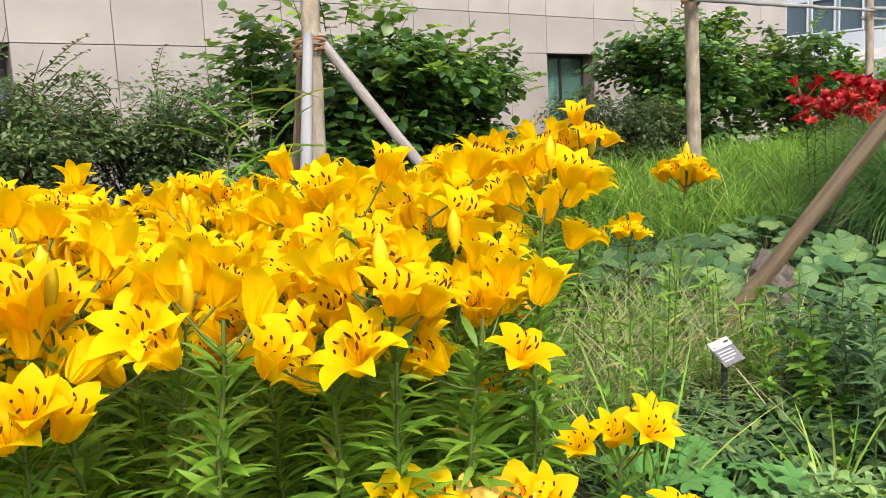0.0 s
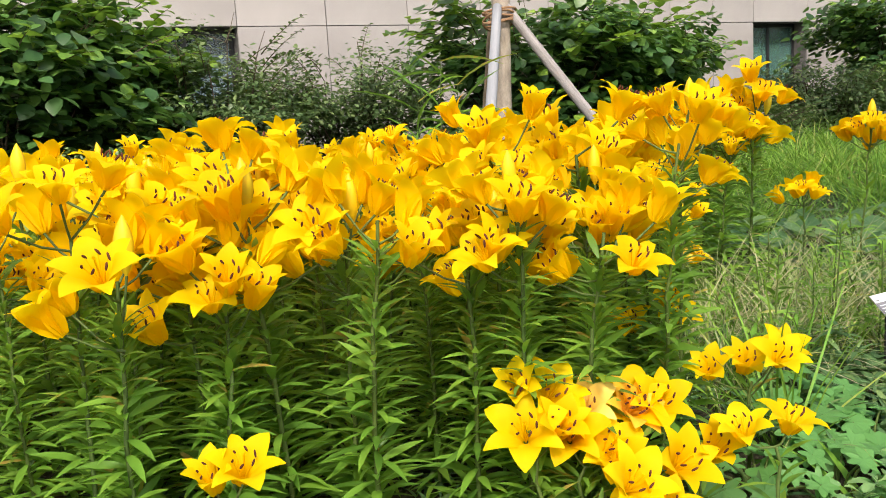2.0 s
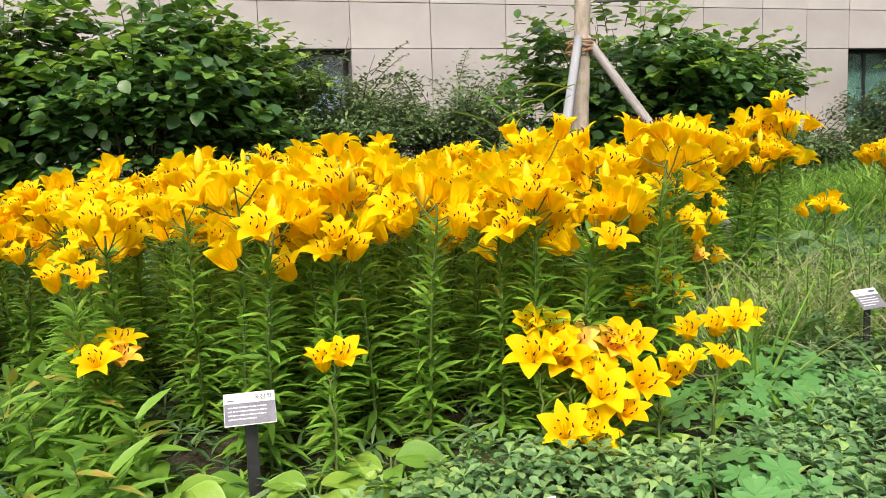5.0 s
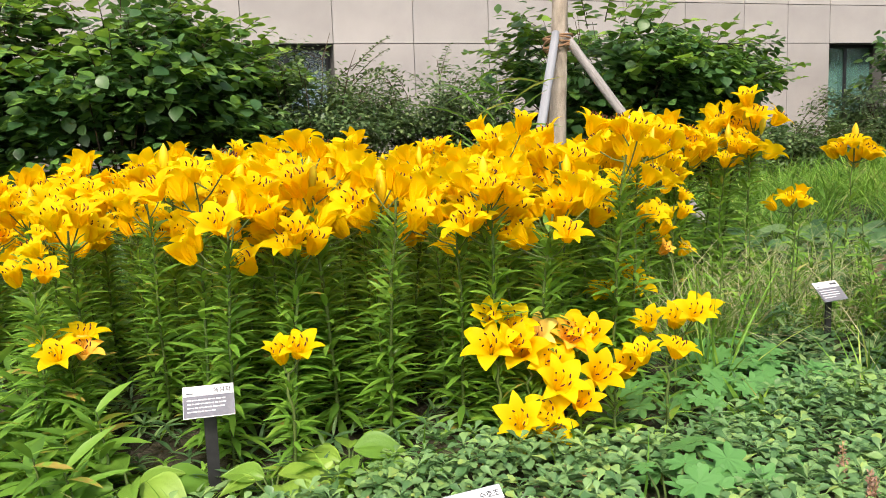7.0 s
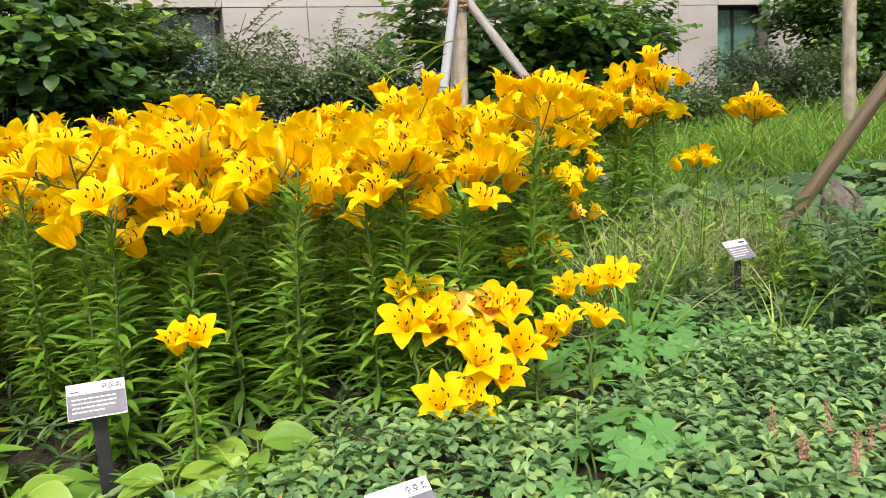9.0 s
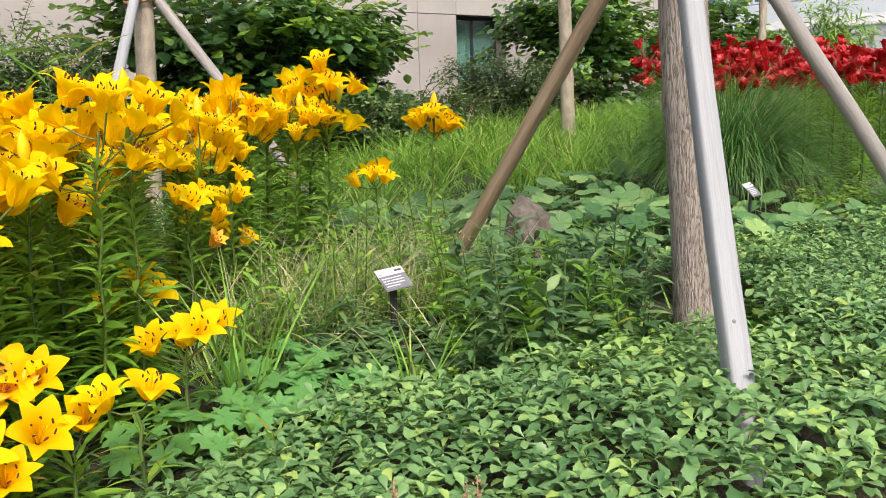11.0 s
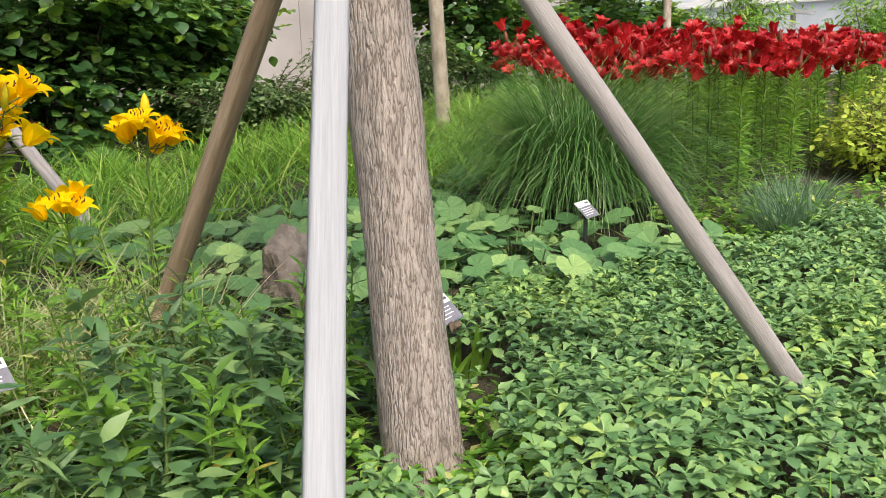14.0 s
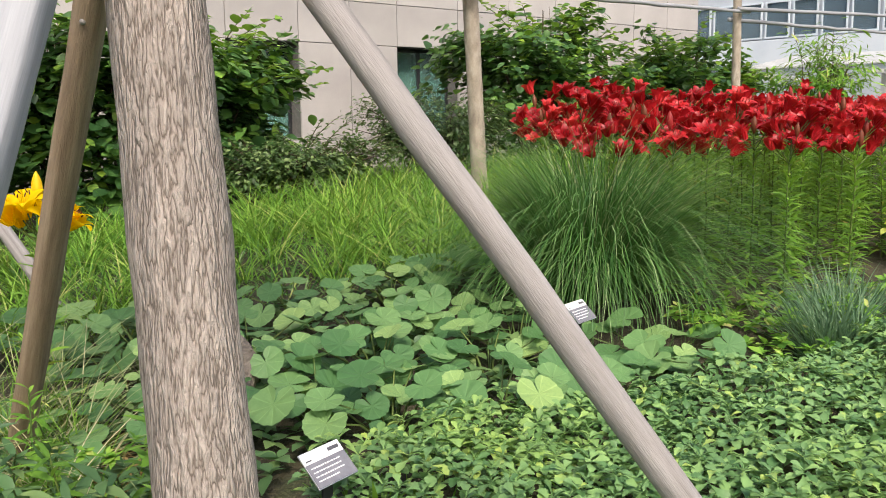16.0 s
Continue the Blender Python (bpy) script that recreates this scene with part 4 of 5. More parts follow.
TOWARD = (-0.3, -0.85, 0.45)
LOW = "low lily with a full head of yellow flowers above groundcover"
for _q, (_x, _y, _z, _n) in enumerate(((1.80, 1.98, 0.47, 2), (1.76, 1.90, 0.39, 2), (1.95, 1.94, 0.42, 2), (1.86, 1.88, 0.37, 2), (2.05, 1.93, 0.39, 2), (2.00, 1.83, 0.32, 2), (1.84, 1.80, 0.30, 1), (1.90, 1.75, 0.25, 2), (2.12, 1.80, 0.28, 1), (1.80, 1.73, 0.20, 2))):
    lily(_x, _y, _z - 0.065 - gz(_x, _y), _n, 0, 301 + _q, face=TOWARD, spread_r=0.055, size=1.14, old=0.08, leaf_n=30, leaf_len=0.10, label=LOW)
lily(1.10, 1.88, 0.37, 2, 0, 334, face=(-0.2, -0.6, 0.7), spread_r=0.05, old=0, leaf_n=60, leaf_len=0.09, label="short lily with two yellow flowers")
lily(0.48, 2.285, 0.40, 4, 0, 335, face=(0, -0.5, 0.7), spread_r=0.08, size=1.0, label="short lily with three yellow flowers")
lily(0.40, 2.30, 0.60, 2, 0, 336, face=(0, -0.5, 0.7), spread_r=0.05, size=1.0, label="short lily with two yellow flowers")
lily(2.25, 1.70, 0.28, 2, 0, 337, face=(-0.1, -0.4, 0.9), spread_r=0.06, old=0, leaf_n=14, label="small lily with two yellow flowers in groundcover")
lily(2.52, 2.06, 0.30, 4, 0, 338, old=0, face=(-0.3, -0.7, 0.5), spread_r=0.10, leaf_n=20, label="small lily with drooping yellow flowers")
lily(2.53, 2.48, 0.34, 3, 0, 339, old=0, face=(-0.3, -0.6, 0.6), spread_r=0.10)
for _q, (_x, _y, _z, _n) in enumerate(((3.22, 3.12, 0.73, 3), (3.21, 3.16, 0.44, 2), (3.12, 3.20, 0.52, 2), (3.04, 3.04, 0.62, 3), (2.95, 2.95, 0.72, 3))):
    lily(_x, _y, _z - 0.06 - gz(_x, _y), _n, 0, 345 + _q, face=(0.2, -0.6, 0.5), spread_r=0.07, leaf_n=60, label="lily with yellow flowers at the edge of the bed")
lily(4.46, 3.28, 0.78, 10, 2, 340, spread_r=0.095, size=1.15, old=0, leaf_n=50, head=0.07, lean=(0.02, -0.02), label="single lily with a head of yellow flowers in tall grass")
lily(4.18, 3.37, 0.50, 5, 0, 341, spread_r=0.08, size=1.1, old=0.1, leaf_n=30, head=0.05, label="short lily with three yellow flowers in grass")

REDS = [(7.4, 3.75), (7.8, 2.75), (8.6, 2.42), (9.3, 2.75), (11.6, 2.95), (13.8, 3.5), (13.4, 4.8), (9.8, 5.2), (7.9, 4.6)]
_proto = []
for _i, (_x, _y) in enumerate(jitter_grid(REDS, 0.335, 15)):
    if len(_proto) < 8:
        _proto.append(lily(_x, _y, 0.93, int(_r.integers(6, 10)), 1, 500 + _i, "red", spread_r=0.14, leaf_n=130))
    else:
        _p = _proto[int(_r.integers(0, len(_proto)))]
        copy_thing(_p, pose(_x, _y, gz(_x, _y) - 0.01, _r.uniform(-4, 4), _r.uniform(-4, 4), _r.uniform(0, 360)) @ Matrix.Scale(_r.uniform(0.92, 1.1), 4))
for _o in _protos:
    bpy.data.objects.remove(_o)


# ---- ground plants ----
def groundcover(name, poly, step, label, seed, mat=None, size=0.051, height=(0.13, 0.22), shape=TOOTHED, per=8, avoid=()):
    """Many small rosettes on short stems, too many to count."""
    r = np.random.default_rng(seed)
    pts = np.array([p for p in jitter_grid(poly, step, seed, 0.5) if all(math.hypot(p[0] - a, p[1] - b) > c for a, b, c in avoid)])
    n = len(pts)
    hs = r.uniform(*height, n) * (1 - 0.46 * smooth_step(3.6, 2.4, pts[:, 0])) + 0.03 * np.sin(pts[:, 0] * 5.1) * np.sin(pts[:, 1] * 4.3)
    top = np.stack([pts[:, 0], pts[:, 1], ground_z(pts[:, 0], pts[:, 1]) + hs], -1)
    pos = np.repeat(top, per, 0)
    a = np.tile(np.arange(per) * 2.4, n) + np.repeat(r.uniform(0, 6.28, n), per) + r.uniform(-0.3, 0.3, n * per)
    tier = np.tile(np.arange(per) / per, n)
    el = np.radians(-6 + 50 * tier + r.uniform(-14, 14, n * per))
    way = np.stack([np.cos(a) * np.cos(el), np.sin(a) * np.cos(el), np.sin(el)], -1)
    tilt = np.repeat(r.normal(0, 0.22, (n, 3)), per, 0) * [1, 1, 0]
    L = size * (1.12 - 0.4 * tier) * r.uniform(0.75, 1.2, n * per)
    pos[:, 2] += 0.018 * tier
    V1, F1 = spread(shape, pos, way + tilt, np.tile([0, 0, 1.0], (n * per, 1)) + tilt, L)
    tagged(mesh_obj(name, V1, F1, mat or M_PACH), label, "groundcover", "", "stuff")


def blades(name, pts, length, lean, mat, label, seed, width=1.0, category="grass", parent=None, fan=None, shape=BLADE, kind="stuff"):
    r = np.random.default_rng(seed)
    pts = np.asarray(pts, float)
    n = len(pts)
    a = r.uniform(0, 2 * math.pi, n)
    k = np.radians(r.uniform(*lean, n))
    way = np.stack([np.cos(a) * np.sin(k), np.sin(a) * np.sin(k), np.cos(k)], -1)
    if fan is not None:
        way = unit(way + fan)
    up = unit(np.stack([-way[:, 0], -way[:, 1], np.full(n, 0.6)], -1) + 0.3 * r.normal(size=(n, 3)))
    L = r.uniform(*length, n)
    V, F = spread(shape, pts, way, up, L, np.full(n, 0.4 * width))
    ob = mesh_obj(name, V, F, mat, parent)
    return tagged(ob, label, category, "", kind) if parent is None else ob


def scatter(poly, n, seed, dz=-0.01):
    r = np.random.default_rng(seed)
    xs, ys = [p[0] for p in poly], [p[1] for p in poly]
    out = []
    while len(out) < n:
        x, y = r.uniform(min(xs), max(xs)), r.uniform(min(ys), max(ys))
        if inside(poly, x, y):
            out.append((x, y))
    P = np.array(out)
    return np.stack([P[:, 0], P[:, 1], ground_z(P[:, 0], P[:, 1]) + dz], -1)


PACH = [(1.05, 1.85), (0.2, 1.6), (-0.3, 1.0), (0.2, 0.75), (3.2, 0.55), (5.0, 0.3), (9.0, 0.8), (8.0, 1.75), (6.6, 1.85), (5.7, 2.25), (5.0, 2.3), (4.5, 1.6), (4.22, 1.36), (3.9, 1.36), (3.45, 1.58), (2.9, 1.82), (2.3, 1.62), (1.7, 1.75)]
groundcover("pachysandra", PACH, 0.054, "dense glossy green groundcover of small rosettes", 31, avoid=((4.36, 1.52, 0.14), (4.3, 1.36, 0.16), (4.62, 1.5, 0.10), (4.78, 1.78, 0.19), (1.02, 1.78, 0.15), (1.25, 1.84, 0.15), (0.64, 1.95, 0.14), (1.95, 1.24, 0.12), (2.15, 1.34, 0.12), (0.87, 1.93, 0.08)))
groundcover("undergrowth", [(-0.9, 3.5), (0.2, 2.0), (1.0, 1.8), (2.3, 1.7), (3.2, 2.2), (4.4, 3.4), (4.3, 4.1), (2.7, 4.5), (-0.8, 4.7)], 0.13, "low green undergrowth between lily stems", 34, M_WEED, 0.08, (0.05, 0.16), LANCE, 8)
groundcover("low_herbs", [(2.85, 1.9), (3.35, 1.65), (3.8, 1.9), (3.8, 2.5), (3.3, 2.6), (2.9, 2.35)], 0.062, "low leafy herbs round a plant sign", 36, M_WEED, 0.085, (0.02, 0.06), BROADLEAF, 6, ((3.53, 2.36, 0.06), (3.47, 2.25, 0.05)))
groundcover("low_herbs", [(3.75, 1.5), (4.25, 1.2), (4.7, 1.25), (4.95, 1.75), (4.6, 1.9), (4.1, 1.85)], 0.075, "low bright green herbs round a trunk", 35, M_GRASS, 0.045, (0.02, 0.08), SMALL, 10)
groundcover("low_herbs", [(6.8, 2.0), (8.8, 1.3), (11, 2.0), (9.0, 2.2), (7.9, 2.8), (7.2, 2.7)], 0.11, "low bright green herbs in front of red lilies", 32, M_GRASS, 0.06, (0.08, 0.2), SMALL, 9)
groundcover("low_herbs", [(4.4, 2.3), (5.2, 2.4), (6.5, 2.6), (7.0, 3.4), (7.2, 4.3), (4.6, 4.5), (4.5, 3.6), (4.4, 2.9)], 0.14, "low green herbs under large round leaves", 33, M_WEED, 0.07, (0.04, 0.12), OVAL, 6)

groundcover("low_herbs", [(3.25, 1.95), (4.2, 1.7), (4.7, 2.0), (4.6, 2.6), (4.3, 3.0), (3.6, 2.7)], 0.10, "fine yellow-green herbs between weeds", 37, M_GRASS, 0.035, (0.04, 0.2), SMALL, 12, ((3.53, 2.36, 0.10), (3.47, 2.2, 0.12)))

MEADOW = [(4.6, 4.5), (6.2, 4.4), (7.2, 4.3), (9.0, 4.7), (13.0, 5.0), (17.5, 7.0), (12, 7.8), (7, 7.8), (4.4, 6.8), (4.3, 4.4)]
def tufted(poly, tufts, per, radius, seed):
    """Blade feet gathered in tufts, and the way each blade leans out of its tuft."""
    r = np.random.default_rng(seed)
    c = np.repeat(scatter(poly, tufts, seed), per, 0)
    off = r.normal(0, radius, (len(c), 2))
    c[:, :2] += off
    c[:, 2] = ground_z(c[:, 0], c[:, 1]) - 0.01
    return c, np.concatenate([off / radius * 0.22, np.zeros((len(c), 1))], 1)


_feet, _fan = tufted(MEADOW, 420, 26, 0.045, 41)
blades("meadow_grass", _feet, (0.20, 0.46), (0, 22), M_GRASS, "bright green uncut grass on the bank", 42, 1.25, shape=ARCH, fan=_fan)
blades("low_grass", scatter(MEADOW, 5000, 411), (0.10, 0.26), (3, 50), M_GRASS, "short bright grass on the bank", 421, 1.0, shape=ARCH)
blades("bank_grass", scatter(MEADOW, 7000, 49), (0.08, 0.20), (10, 65), M_MISC, "darker short grass on the bank", 50, 1.3)
blades("seed_stalks", scatter([(2.75, 2.55), (3.3, 2.6), (4.5, 2.6), (4.6, 3.5), (3.6, 3.4), (2.9, 2.9)], 1100, 143), (0.22, 0.55), (3, 45), M_STRAW, "thin straw-coloured seed stalks in wild grass", 144, 0.6, shape=ARCH)
blades("bed_grass", scatter([(2.7, 2.35), (3.2, 2.55), (4.5, 2.5), (4.6, 3.6), (3.6, 3.4), (2.9, 2.8)], 1100, 43), (0.12, 0.38), (5, 50), M_GRASS, "thin yellow-green wild grass between lilies", 44, 0.8)
blades("front_grass", scatter(PACH, 420, 45), (0.12, 0.3), (5, 55), M_GRASS, "stray grass blades among groundcover", 46, 0.9)
blades("edge_grass", scatter([(3.9, 0.3), (4.7, 0.3), (4.7, 0.62), (3.9, 0.62)], 500, 87), (0.12, 0.3), (5, 45), M_GRASS, "bright grass at the edge of the bed", 88, 0.9)
blades("back_grass", scatter([(-3, 4.6), (2.6, 4.4), (4.2, 4.1), (4.2, 6.8), (-3, 7.0)], 5000, 47), (0.15, 0.35), (5, 50), M_MISC, "shaded grass behind the lilies", 48, 1.2)

blades("dead_stems", scatter([(3.3, 1.9), (4.2, 1.75), (4.4, 2.2), (3.6, 2.4)], 46, 89), (0.3, 0.6), (25, 75), M_STRAW, "pale dead stems among weeds", 90, 0.42)
groundcover("low_herbs", [(0.3, 1.65), (1.0, 1.5), (1.6, 1.8), (0.95, 2.15), (0.25, 2.2)], 0.085, "fine green herbs and grass among hostas", 38, M_GRASS, 0.07, (0.02, 0.07), LANCE, 9, ((0.87, 1.9, 0.04),))


def clump(name, x, y, n, radius, length, lean, mat, label, seed, width, fan=None, category="ornamental grass", shape=BLADE):
    r = np.random.default_rng(seed)
    e = empty(name, pose(x, y, gz(x, y)), label, category)
    a, d = r.uniform(0, 6.28, n), radius * np.sqrt(r.uniform(0, 1, n))
    pts = np.stack([np.cos(a) * d, np.sin(a) * d, np.full(n, -0.01)], -1)
    out = np.stack([np.cos(a), np.sin(a), a * 0], -1) * (d / radius)[:, None] * 0.30
    blades("foliage", pts, length, lean, mat, "", seed + 1, width, "", e, out if fan is None else out + np.asarray(fan), shape)
    return e


def fountain_grass(x, y, seed):
    """A fountain of fine blades: upright in the middle, arching over and hanging at the rim."""
    r = np.random.default_rng(seed)
    e = empty("fountain_grass", pose(x, y, gz(x, y)), "large arching clump of fine green ornamental grass", "ornamental grass")
    for name, n, length, reach, shape, mat, width, label in (
            ("inner_blades", 1400, (0.80, 1.30), 0.26, ARC_HIGH, M_MISC, 0.6, ""),
            ("arching_blades", 1600, (0.85, 1.60), 0.55, ARC_MID, M_MISC, 0.58, ""),
            ("hanging_blades", 700, (0.70, 1.35), 0.62, ARC_LOW, M_MISC, 0.62, ""),
            ("pale_blades", 150, (0.60, 1.35), 0.58, ARC_LOW, M_PALEGRASS, 0.5, "pale green hanging blades"),
            ("straw_blades", 170, (0.95, 1.45), 0.36, ARC_HIGH, M_STRAW, 0.5, "dry straw-coloured strands")):
        a, d = r.uniform(0, 6.28, n), np.sqrt(r.uniform(0, 1, n))
        feet = np.stack([np.cos(a) * d * 0.22, np.sin(a) * d * 0.22, np.full(n, -0.01)], -1)
        b = a + r.normal(0, 0.55, n)
        out = np.stack([np.cos(b), np.sin(b), b * 0], -1)
        way = unit(out * (reach * r.uniform(0.1, 1.5, n))[:, None] + [0.08, -0.05, 1.0])
        up = unit(np.array([0, 0, 1.0]) - out * 1.0 + 0.15 * r.normal(size=(n, 3)))
        L = r.uniform(*length, n)
        V, F = spread(shape, feet, way, up, L, np.full(n, 0.4 * width))
        mesh_obj(name, V, F, mat, e, label)


fountain_grass(7.25, 3.25, 51)
clump("sedge", 7.45, 1.95, 420, 0.12, (0.25, 0.45), (5, 45), M_SEDGE, "small tuft of fine bluish sedge", 53, 0.9)
clump("sedge", 7.9, 2.15, 420, 0.12, (0.25, 0.45), (5, 45), M_SEDGE, "small tuft of fine bluish sedge", 54, 0.9)
clump("broad_grass", 4.98, 2.0, 16, 0.08, (0.14, 0.26), (5, 38), M_LILY, "small tuft of broad upright green blades", 57, 3.0)
clump("broad_grass", 2.62, 1.72, 9, 0.05, (0.16, 0.28), (5, 30), M_LILY, "small tuft of broad upright green blades", 60, 3.0)
clump("grass_tuft", 3.2, 1.85, 16, 0.03, (0.25, 0.42), (3, 28), M_GRASS, "small tuft of upright grass in groundcover", 55, 0.9)
clump("grass_tuft", 2.75, 2.15, 26, 0.06, (0.4, 0.65), (3, 25), M_GRASS, "tall pale grass stems beside lilies", 56, 0.9)


def round_leaf_data(name, mat, lobes=0.03, notch=0.55, cup=0.25, seed=0, n=20, stretch=1.0, freq=11, rib=0.0):
    """A heart-round leaf, notched at its stalk, with scalloped edge. Its stalk joins at the origin."""
    r = np.random.default_rng(seed)
    a = np.linspace(radians(-180 + 7), radians(180 - 7), n)
    rings = [0.0, 0.25, 0.5, 0.75, 0.9, 1.0]
    V, F = [(0, 0, 0)], []
    for k, q in enumerate(rings[1:]):
        for j, t in enumerate(a):
            edge = (1 - notch * math.exp(-((math.pi - abs(t)) / 0.32) ** 2)) * (1 + lobes * math.cos(freq * t) * q * q)
            x, y = math.sin(t) * q * edge, math.cos(t) * q * edge * stretch
            V.append((x, y + 0.0, cup * q * q * 0.5 - 0.08 * (y * y) + 0.04 * math.sin(2 * t + 2.1 * seed) * q + 0.03 * math.sin(5 * t + seed) * q * q + rib * math.cos(9 * t) * q * (1.15 - q)))
    for j in range(n - 1):
        F.append([0, 1 + j + 1, 1 + j])
    for k in range(len(rings) - 2):
        o, p = 1 + k * n, 1 + (k + 1) * n
        for j in range(n - 1):
            F.append([o + j, o + j + 1, p + j + 1, p + j])
    return mesh_obj(name, V, F, mat)


ROUND = [round_leaf_data("leaf", M_ROUND, 0.024, 0.5, 0.26, q, 56, 0.90, 17, 0.045) for q in range(3)]
def hosta_leaf_data(seed):
    """A pointed oval leaf with sunken lengthwise ribs."""
    V, F = leaf_shape([0.05, 0.20, 0.31, 0.36, 0.36, 0.32, 0.24, 0.13, 0.01], 0.22, 0.38, 12)
    V = V.copy()
    V[:, 2] += 0.012 * np.cos(np.arange(len(V)) % 13 * math.pi) + 0.03 * np.sin(5 * V[:, 1] + seed) * np.sign(V[:, 0])
    return mesh_obj("leaf", V, F, M_HOSTA)


HEART = [hosta_leaf_data(q) for q in range(3)]
LOBED = [round_leaf_data("leaf", M_LOBE, 0.24, 0.6, 0.1, q, 56, 1.0, 7, 0.03) for q in range(2)]


def leaf_plant(name, x, y, n, size, height, radius, data, label, seed, category, group, tilt=(10, 45), sunward=18):
    """A low plant of stalked leaves, each one a part."""
    r = np.random.default_rng(seed)
    e = empty(name, pose(x, y, gz(x, y)), label, category, group)
    stalks = []
    for q in range(n):
        a = 2.4 * q + r.uniform(-0.4, 0.4)
        d = radius * math.sqrt((q + 0.5) / n)
        p = np.array([math.cos(a) * d, math.sin(a) * d, height * r.uniform(0.6, 1.1) * (1.1 - 0.35 * d / radius)])
        t = radians(r.uniform(*tilt))
        s = size * r.uniform(0.55, 1.15)
        m = Matrix.Translation(Vector(p)) @ Matrix.Rotation(radians(sunward * r.uniform(0.5, 1.4)), 4, Vector((0.7, -0.7, 0))) @ Matrix.Rotation(a - math.pi / 2, 4, "Z") @ Matrix.Rotation(-t, 4, "X") @ Matrix.Rotation(r.uniform(-0.3, 0.3), 4, "Y") @ Matrix.Scale(s, 4)
        part_again(data[q % len(data)], e, m)
        stalks.append(tube([[p[0] * 0.1, p[1] * 0.1, -0.01], p * [0.5, 0.5, 0.65], p], [0.005, 0.004, 0.003], 5))
    for V, F in stalks:
        mesh_obj("stalk", V, F, M_STEM, e)


BUTTER = [(5.3, 2.82), (5.45, 2.55), (5.8, 2.35), (6.15, 2.2), (6.5, 2.1), (5.2, 3.15), (5.7, 3.0), (6.1, 2.75), (4.8, 3.35), (5.4, 3.6), (5.9, 3.45), (6.4, 2.9), (6.75, 2.35), (5.0, 3.85), (6.3, 3.5), (4.5, 3.0), (5.3, 4.25), (5.9, 4.1), (6.45, 4.0), (4.75, 4.25), (6.9, 4.1)]
for _q, (_x, _y) in enumerate(BUTTER):
    leaf_plant("butterbur", _x, _y, 15, 0.082, 0.23, 0.34, ROUND, "low plant with large round grey-green leaves", 600 + _q, "plant", "round-leaved plants", (-15, 32), 15)
for _q, (_x, _y) in enumerate(((1.02, 1.78), (1.25, 1.84), (0.64, 1.95))):
    leaf_plant("hosta", _x, _y, 9, 0.165, 0.11, 0.07, HEART, "hosta with broad ribbed light green leaves", 650 + _q, "hosta", "hostas", (-35, 25))
for _q, (_x, _y) in enumerate(((1.95, 1.24), (2.15, 1.34), (2.75, 2.05), (2.95, 2.25), (2.45, 1.95), (2.6, 1.85), (2.95, 2.02))):
    leaf_plant("cranesbill", _x, _y, 14, 0.052, 0.15, 0.20, LOBED, "low plant with lobed bright green leaves", 680 + _q, "plant", "lobed-leaf plants", (5, 35))
for _o in (*ROUND, *HEART, *LOBED):
    bpy.data.objects.remove(_o)


def weed(x, y, h, n, size, label, seed, lean=0.0, wide=(1.5, 2.2), mat=None, leaf=LANCE):
    r = np.random.default_rng(seed)
    e = empty("leafy_weed", pose(x, y, gz(x, y) - 0.01), label, "plant", "leafy weeds")
    P = np.array([[0, 0, 0], [0.02, 0, h * 0.5], [lean, 0, h]])
    V, F = tube(P, [0.005, 0.004, 0.002], 5)
    mesh_obj("stem", V, F, M_STEM, e)
    z = np.linspace(0.02, h, n)
    a = np.arange(n) * 2.4 + r.uniform(-0.4, 0.4, n)
    el = np.radians(r.uniform(0, 55, n))
    way = np.stack([np.cos(a) * np.cos(el), np.sin(a) * np.cos(el), np.sin(el)], -1)
    V, F = spread(leaf, np.stack([lean * (z / h) ** 2, z * 0, z], -1), way, np.tile([0, 0, 1.0], (n, 1)) + 0.3 * r.normal(size=(n, 3)), size * r.uniform(0.7, 1.2, n), size * r.uniform(*wide, n))
    mesh_obj("foliage", V, F, mat or M_WEED, e)


_pts = jitter_grid([(3.2, 2.1), (3.35, 1.82), (3.5, 1.64), (3.88, 1.44), (4.14, 1.42), (4.2, 1.72), (4.3, 1.9), (4.7, 2.0), (4.6, 2.35), (4.0, 2.5), (3.5, 2.45)], 0.125, 71)
for _q, (_x, _y) in enumerate(_pts):
    if math.hypot(_x - 3.42, _y - 2.2) < 0.34 or math.hypot(_x - 4.72, _y - 1.8) < 0.2:
        continue
    weed(_x, _y, _r.uniform(0.22, 0.50), 42, 0.085, "leafy weed with dark bluish-green leaves", 700 + _q, _r.uniform(-0.06, 0.06), (0.8, 1.3), M_LILY if _q % 4 == 1 else M_WEED, LANCE if _q % 3 else BROADLEAF)
for _q, (_x, _y) in enumerate(jitter_grid([(2.75, 2.35), (3.3, 2.3), (4.35, 2.5), (4.45, 3.3), (3.7, 3.3), (3.0, 2.8)], 0.2, 73)):
    if math.hypot(_x - 3.42, _y - 2.2) < 0.34:
        continue
    weed(_x, _y, _r.uniform(0.25, 0.55), 34, 0.075, "slender wild plant with small pale leaves", 860 + _q, _r.uniform(-0.08, 0.08), (0.7, 1.1), M_GRASS if _q % 3 else M_LILY)
for _q, (_x, _y) in enumerate(jitter_grid([(-0.3, 2.9), (0.25, 1.9), (0.65, 1.75), (0.6, 2.2), (0.3, 2.8)], 0.15, 72)):
    weed(_x, _y, _r.uniform(0.15, 0.32), 22, 0.15, "young plant with long narrow green leaves", 760 + _q, 0.0, (0.8, 1.2), M_LILY)


